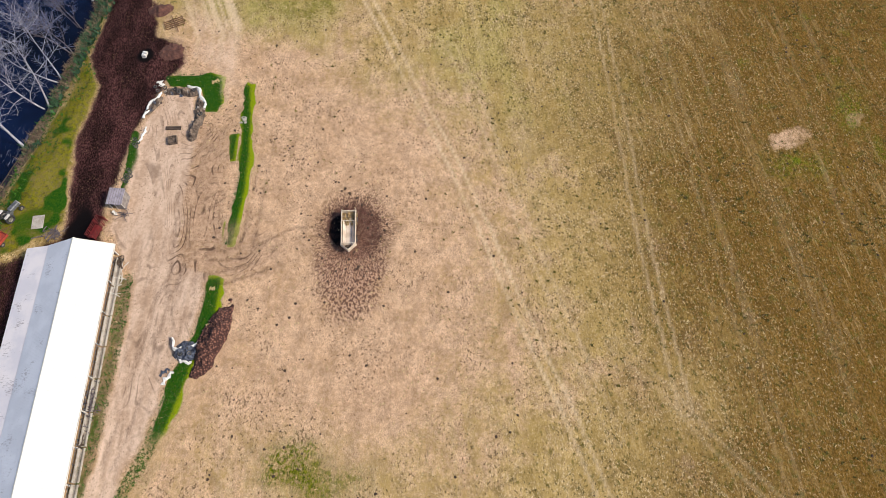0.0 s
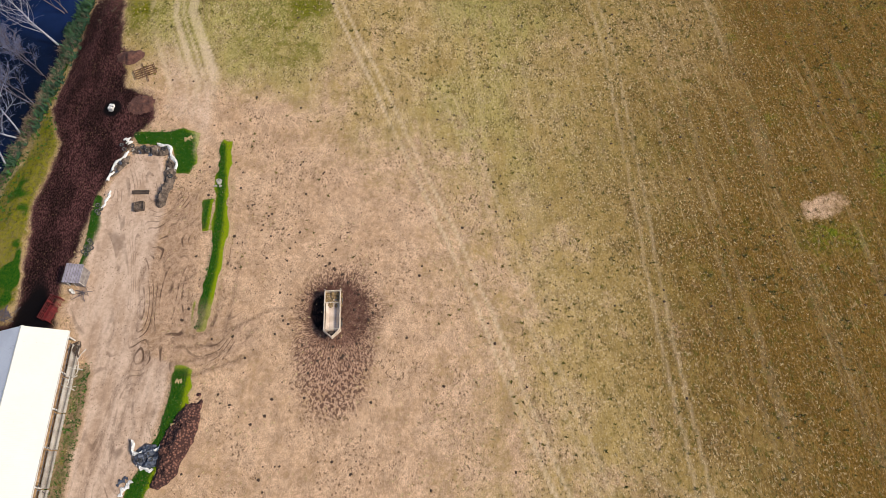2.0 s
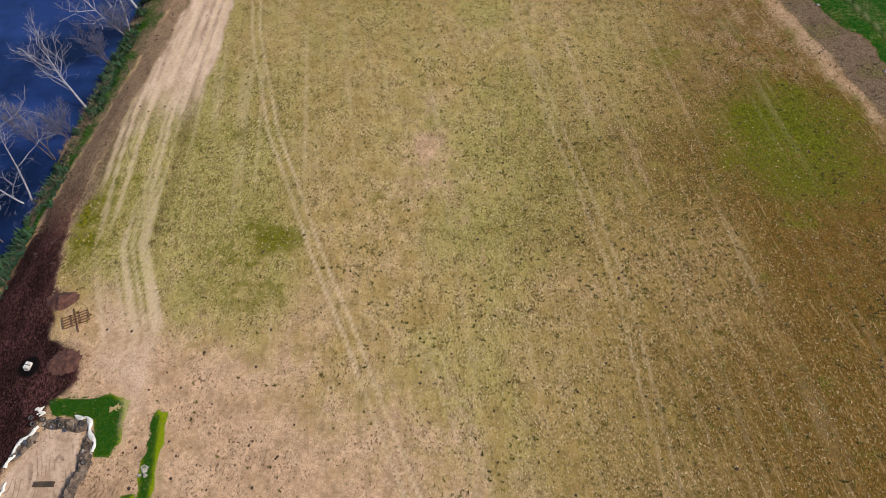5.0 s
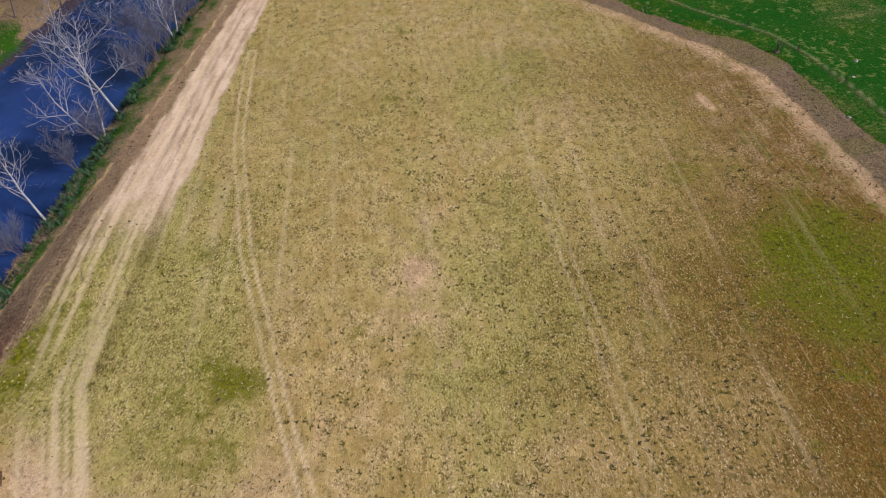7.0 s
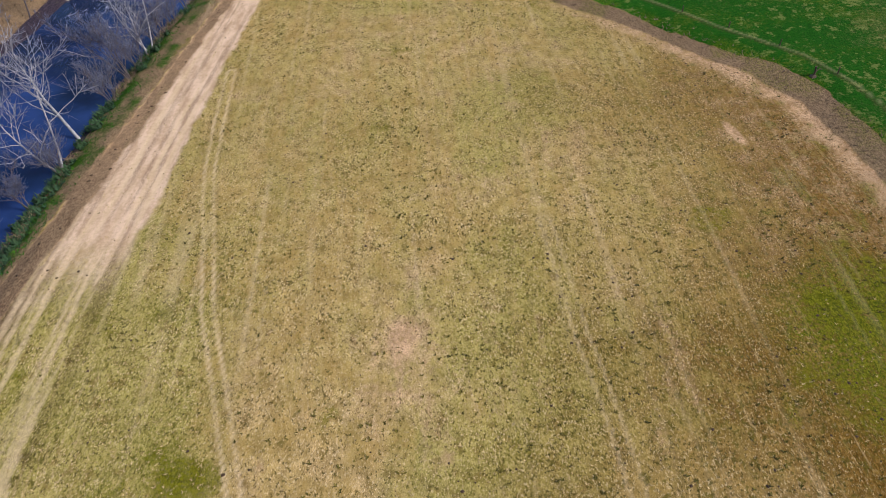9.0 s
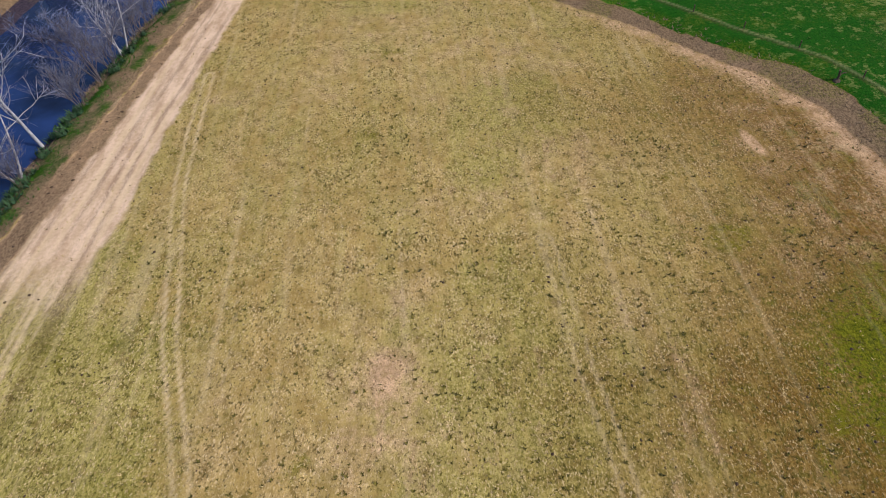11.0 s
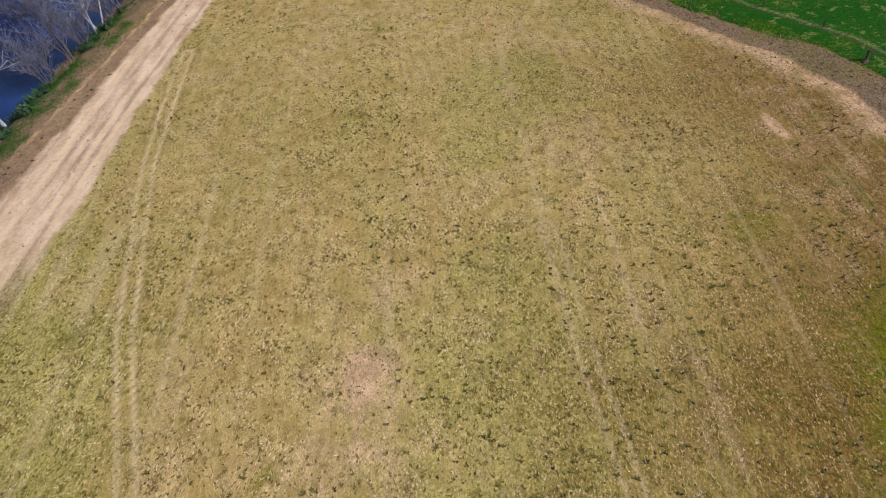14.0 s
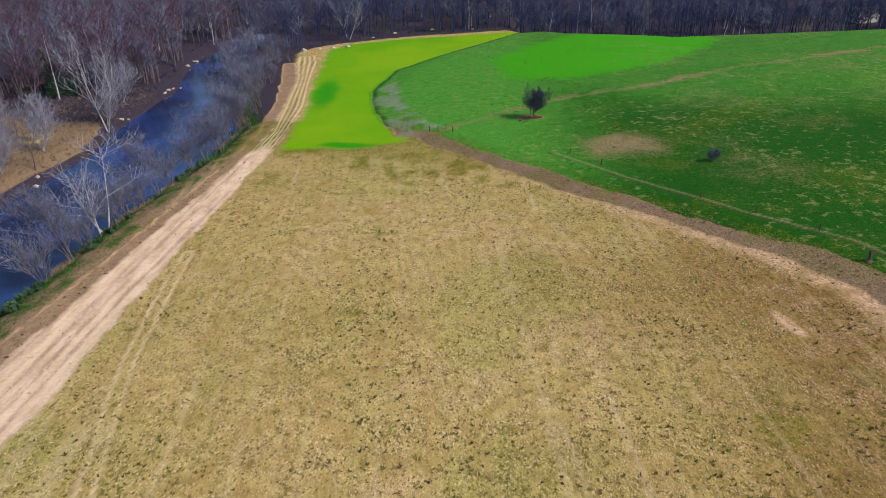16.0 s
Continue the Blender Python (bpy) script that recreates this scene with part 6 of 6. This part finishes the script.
# evergreen shrubs on the bank
def build_shrubs():
    rng = random.Random(12)
    root = thing("shrub", Matrix(), "dark green leafy shrub on the river bank", "shrub", "shrubs on the bank")
    for k in range(3):
        a = k * 2.1
        part("stem", rod([(0, 0, -0.2), (0.2 * math.cos(a), 0.2 * math.sin(a), 0.6), (0.5 * math.cos(a), 0.5 * math.sin(a), 1.2)], 0.04, 5), BARK_GREY, root)
    v, f = [], []
    for k in range(420):
        d = Vector((rng.gauss(0, 1), rng.gauss(0, 1), rng.gauss(0, 0.8))).normalized()
        lobes = 0.75 + 0.35 * math.sin(3 * d.x + 1) * math.cos(4 * d.y)
        p = Vector((d.x * 1.25, d.y * 1.25, 0.8 + d.z * 0.75)) * lobes * rng.uniform(0.55, 1.0)
        u = d.orthogonal().normalized() * rng.uniform(0.1, 0.2)
        w = (d.cross(u) + d * rng.uniform(-0.1, 0.1)) * 1.2
        n = len(v)
        v += [p - u, p + w * 0.7, p + u, p - w * 0.7]
        f.append((n, n + 1, n + 2, n + 3))
    tagged(meshed("foliage", v, f, LEAF_DARK, root), kind="stuff")
    for x, y in ((-64.6, 131.5), (-65.4, 126), (-63.8, 136), (-66.2, 118), (-64.2, 161), (-63.5, 166), (-64.5, 174), (-62.8, 186), (-62.6, 200), (-61.6, 226), (-61.2, 231), (-61.8, 221), (-60.8, 240), (-66.6, 106), (-67.2, 98), (-62.4, 193), (-64.8, 147), (-65.6, 141)):
        root.scale = [rng.uniform(0.7, 1.35)] * 3
        copy_thing(root, pose(x, y, rest(x, y), 0, 0, rng.uniform(0, 360)))
    for o in (*root.children_recursive, root):
        bpy.data.objects.remove(o)


build_shrubs()


# loose ground cover
def scatter(count, seed, box_of, density):
    """Places kept by a density from 0 to 1."""
    r = np.random.RandomState(seed)
    x, y = r.uniform(box_of[0], box_of[1], count), r.uniform(box_of[2], box_of[3], count)
    k = r.rand(count) < density(x, y)
    return x[k], y[k], r


def tufts(name, label, x, y, r, size, blades, material, category, flat=0.6, wide=0.22):
    """Many small tufts, each a few blades that splay from one root."""
    n = len(x)
    z = height(x, y) - 0.02
    s = size * r.uniform(0.5, 1.5, n)
    verts = np.zeros((n, blades, 3, 3))
    for b in range(blades):
        a = r.uniform(0, 6.283, n)
        out = s * r.uniform(0.5, 1.0, n)
        w = s * wide
        dx, dy = np.cos(a), np.sin(a)
        verts[:, b, 0] = np.stack([x - dy * w, y + dx * w, z], 1)
        verts[:, b, 1] = np.stack([x + dy * w, y - dx * w, z], 1)
        verts[:, b, 2] = np.stack([x + dx * out * flat, y + dy * out * flat, z + out * r.uniform(0.5, 1.0, n)], 1)
    co = verts.reshape(-1, 3)
    me = bpy.data.meshes.new(name)
    me.vertices.add(len(co))
    me.vertices.foreach_set("co", co.ravel().astype(np.float32))
    me.loops.add(len(co))
    me.loops.foreach_set("vertex_index", np.arange(len(co), dtype=np.int32))
    me.polygons.add(len(co) // 3)
    me.polygons.foreach_set("loop_start", np.arange(0, len(co), 3, dtype=np.int32))
    me.update()
    me.materials.append(material)
    return tagged(new(name, me), label, category, kind="stuff")


def clear(x, y):
    """One on open pasture, nought on lanes, yard, hill and river."""
    k = (hill_side(x, y) < 0.5) & (inside(x, y, MUD_LANE) < 0) & (inside(x, y, YARD) < 0) & (river_depth(x, y) < -4) & (x > -58)
    return k & (inside(x, y, GREEN_FIELD) < 0)


def build_cover():
    area = (-58, 80, 2, 245)
    # straw thins towards +x to keep the painted edge darkening
    x, y, r = scatter(70000, 1, area, lambda x, y: clear(x, y) * (1 - 0.75 * step(np.hypot((x + 24) / 24, (y - 45) / 45), 1.3, 0.7)) * (0.3 + 0.7 * value_noise(x, y, 7, 71)) * np.where(inside(x, y, TAN_LANE) > 0, 0.15, 1.0) * (1 - 0.75 * step(x, 15, 60)))
    tufts("straw_tufts", "pale dry straw tufts over the pasture", x, y, r, 0.26, 4, TUFT_STRAW, "straw", 1.1, 0.16)
    x, y, r = scatter(24000, 2, area, lambda x, y: clear(x, y) * (0.08 + 0.75 * step(value_noise(x, y, 9, 72) * 0.6 + value_noise(x, y, 3, 73) * 0.4, 0.4, 0.75)) * step(y + 0.7 * x, 20, 95) * np.where(inside(x, y, TAN_LANE) > 0, 0.05, 1.0))
    tufts("olive_tufts", "olive and brown grass tufts over the pasture", x, y, r, 0.34, 5, TUFT_GREEN, "grass", 0.9, 0.25)
    strips = [BUNKER_GRASS, LONG_GRASS, SIDE_GRASS, LANE_GRASS, TYRE_GRASS]
    x, y, r = scatter(60000, 3, (-56, -30, 0, 78), lambda x, y: 0.85 * (np.max([inside(x, y, p) for p in strips], 0) > 0.1) * (np.max([inside(x + 0.5, y, p) for p in strips], 0) > 0) + 0.5 * (inside(x, y, BARN_GRASS) > 0))
    tufts("grass_strips", "lush green grass on strips between the lanes", x, y, r, 0.28, 4, TUFT_LUSH, "grass", 0.8, 0.2)
    x, y, r = scatter(60000, 4, (-80, -54, 40, 300), lambda x, y: 0.8 * step(river_depth(x, y), -8.0, -4.5) * step(river_depth(x, y), 0.3, -0.6) * (inside(x, y, MUD_LANE) < 0) * (0.25 + 0.75 * step(value_noise(x, y, 5, 74), 0.45, 0.7)))
    tufts("bank_grass", "green grass tufts on the river bank", x, y, r, 0.40, 4, TUFT_LUSH, "grass", 0.8, 0.2)
    x, y, r = scatter(60000, 5, (-80, -54, 40, 300), lambda x, y: 0.8 * step(river_depth(x, y), -3.6, -2.4) * step(river_depth(x, y), 0.8, 0.0) * step(value_noise(x, y, 6, 75), 0.42, 0.66))
    tufts("bank_brush", "dead brown brush at the water's edge", x, y, r, 0.85, 5, BRUSH, "brush", 0.9, 0.05)
    x, y, r = scatter(16000, 12, (-80, -54, 60, 262), lambda x, y: 0.9 * step(river_depth(x, y), -4.6, -3.2) * step(river_depth(x, y), 0.4, -0.4) * step(value_noise(x, y, 7, 96), 0.38, 0.6))
    tufts("bank_shrubs", "low dark green brambles along the river's edge", x, y, r, 0.95, 7, LEAF_DARK, "brambles", 0.9, 0.14)
    x, y, r = scatter(26000, 6, (-20, 90, 120, 262), lambda x, y: 0.9 * step(hill_side(x, y), 0.4, 1.5) * step(hill_side(x, y), 8, 6) * (0.3 + 0.7 * value_noise(x, y, 4, 76)))
    tufts("bank_weeds", "dead grey-brown weeds on the field bank", x, y, r, 0.55, 5, BRUSH, "weeds", 0.9, 0.08)
    x, y, r = scatter(30000, 7, (-190, -95, 180, 300), lambda x, y: 0.5 * step(-river_depth(x, y), 1, 3) * (0.2 + 0.8 * value_noise(x, y, 6, 77)))
    tufts("far_bank_scrub", "brown scrub and dead grass beyond the river", x, y, r, 0.8, 5, BRUSH, "scrub", 0.9, 0.07)
    x, y, r = scatter(9000, 8, (-30, 160, 180, 400), lambda x, y: 0.35 * step(hill_side(x, y), 7, 10) * step(value_noise(x, y, 5, 78), 0.4, 0.8))
    tufts("hill_grass", "dark green grass clumps on the hill", x, y, r, 0.38, 4, TUFT_LUSH, "grass", 0.9, 0.3)

    x, y, r = scatter(9000, 11, (-270, 330, 230, 480), lambda x, y: 0.9 * ((-line_distance(x, y, FIELD_END) > 5) & (x > -112) & (river_depth(x, y) < -2) | (np.interp(y, RIVER_Y, RIVER_W) - x > 3) & (y + 0.3 * (np.interp(y, RIVER_Y, RIVER_W) - x - 12) > 280)))
    # undergrowth takes the haze-tinted twig colour too
    tufts("undergrowth", "tangled undergrowth tinted haze blue below the bare woods", x, y, r, 2.4, 8, TWIG_HAZE, "undergrowth", 0.8, 0.03)
    # dark cow pats and clods
    def pats(x, y):
        near = 0.9 * step(np.hypot((x + 26) / 14, (y - 58) / 20), 1.2, 0.3) + 0.5 * step(np.hypot((x + 26) / 13, (y - 26) / 18), 1.2, 0.3) + 0.9 * step(np.hypot((x + 15.5) / 10, (y - 47) / 11), 1.2, 0.5) + 0.12 + 0.3 * step(x, 0, 40) * step(y, 70, 100)
        lane = 0.5 * (inside(x, y, MUD_LANE) > 0.3) * (y > 96)
        return np.clip(near * clear(x, y) * (0.3 + 0.7 * step(value_noise(x, y, 4, 79), 0.35, 0.7)) + lane, 0, 1)
    x, y, r = scatter(22000, 9, (-64, 75, 4, 240), pats)
    verts, faces = [], []
    z = height(x, y)
    for px, py, pz in zip(x, y, z):
        s = 0.06 + 0.21 * r.rand() ** 2.2
        k = len(verts)
        ring = [s * r.uniform(0.7, 1.3) for _ in range(6)]
        verts += [(px + ring[i] * math.cos(i * 1.047), py + ring[i] * math.sin(i * 1.047), pz - 0.03) for i in range(6)] + [(px, py, pz + 0.05 + 0.35 * s)]
        faces += [(k + i, k + (i + 1) % 6, k + 6) for i in range(6)]
    tagged(meshed("cow_pats", verts, faces, DUNG), "dark scattered cow pats and clods on the pasture", "cow pats", kind="stuff")


build_cover()
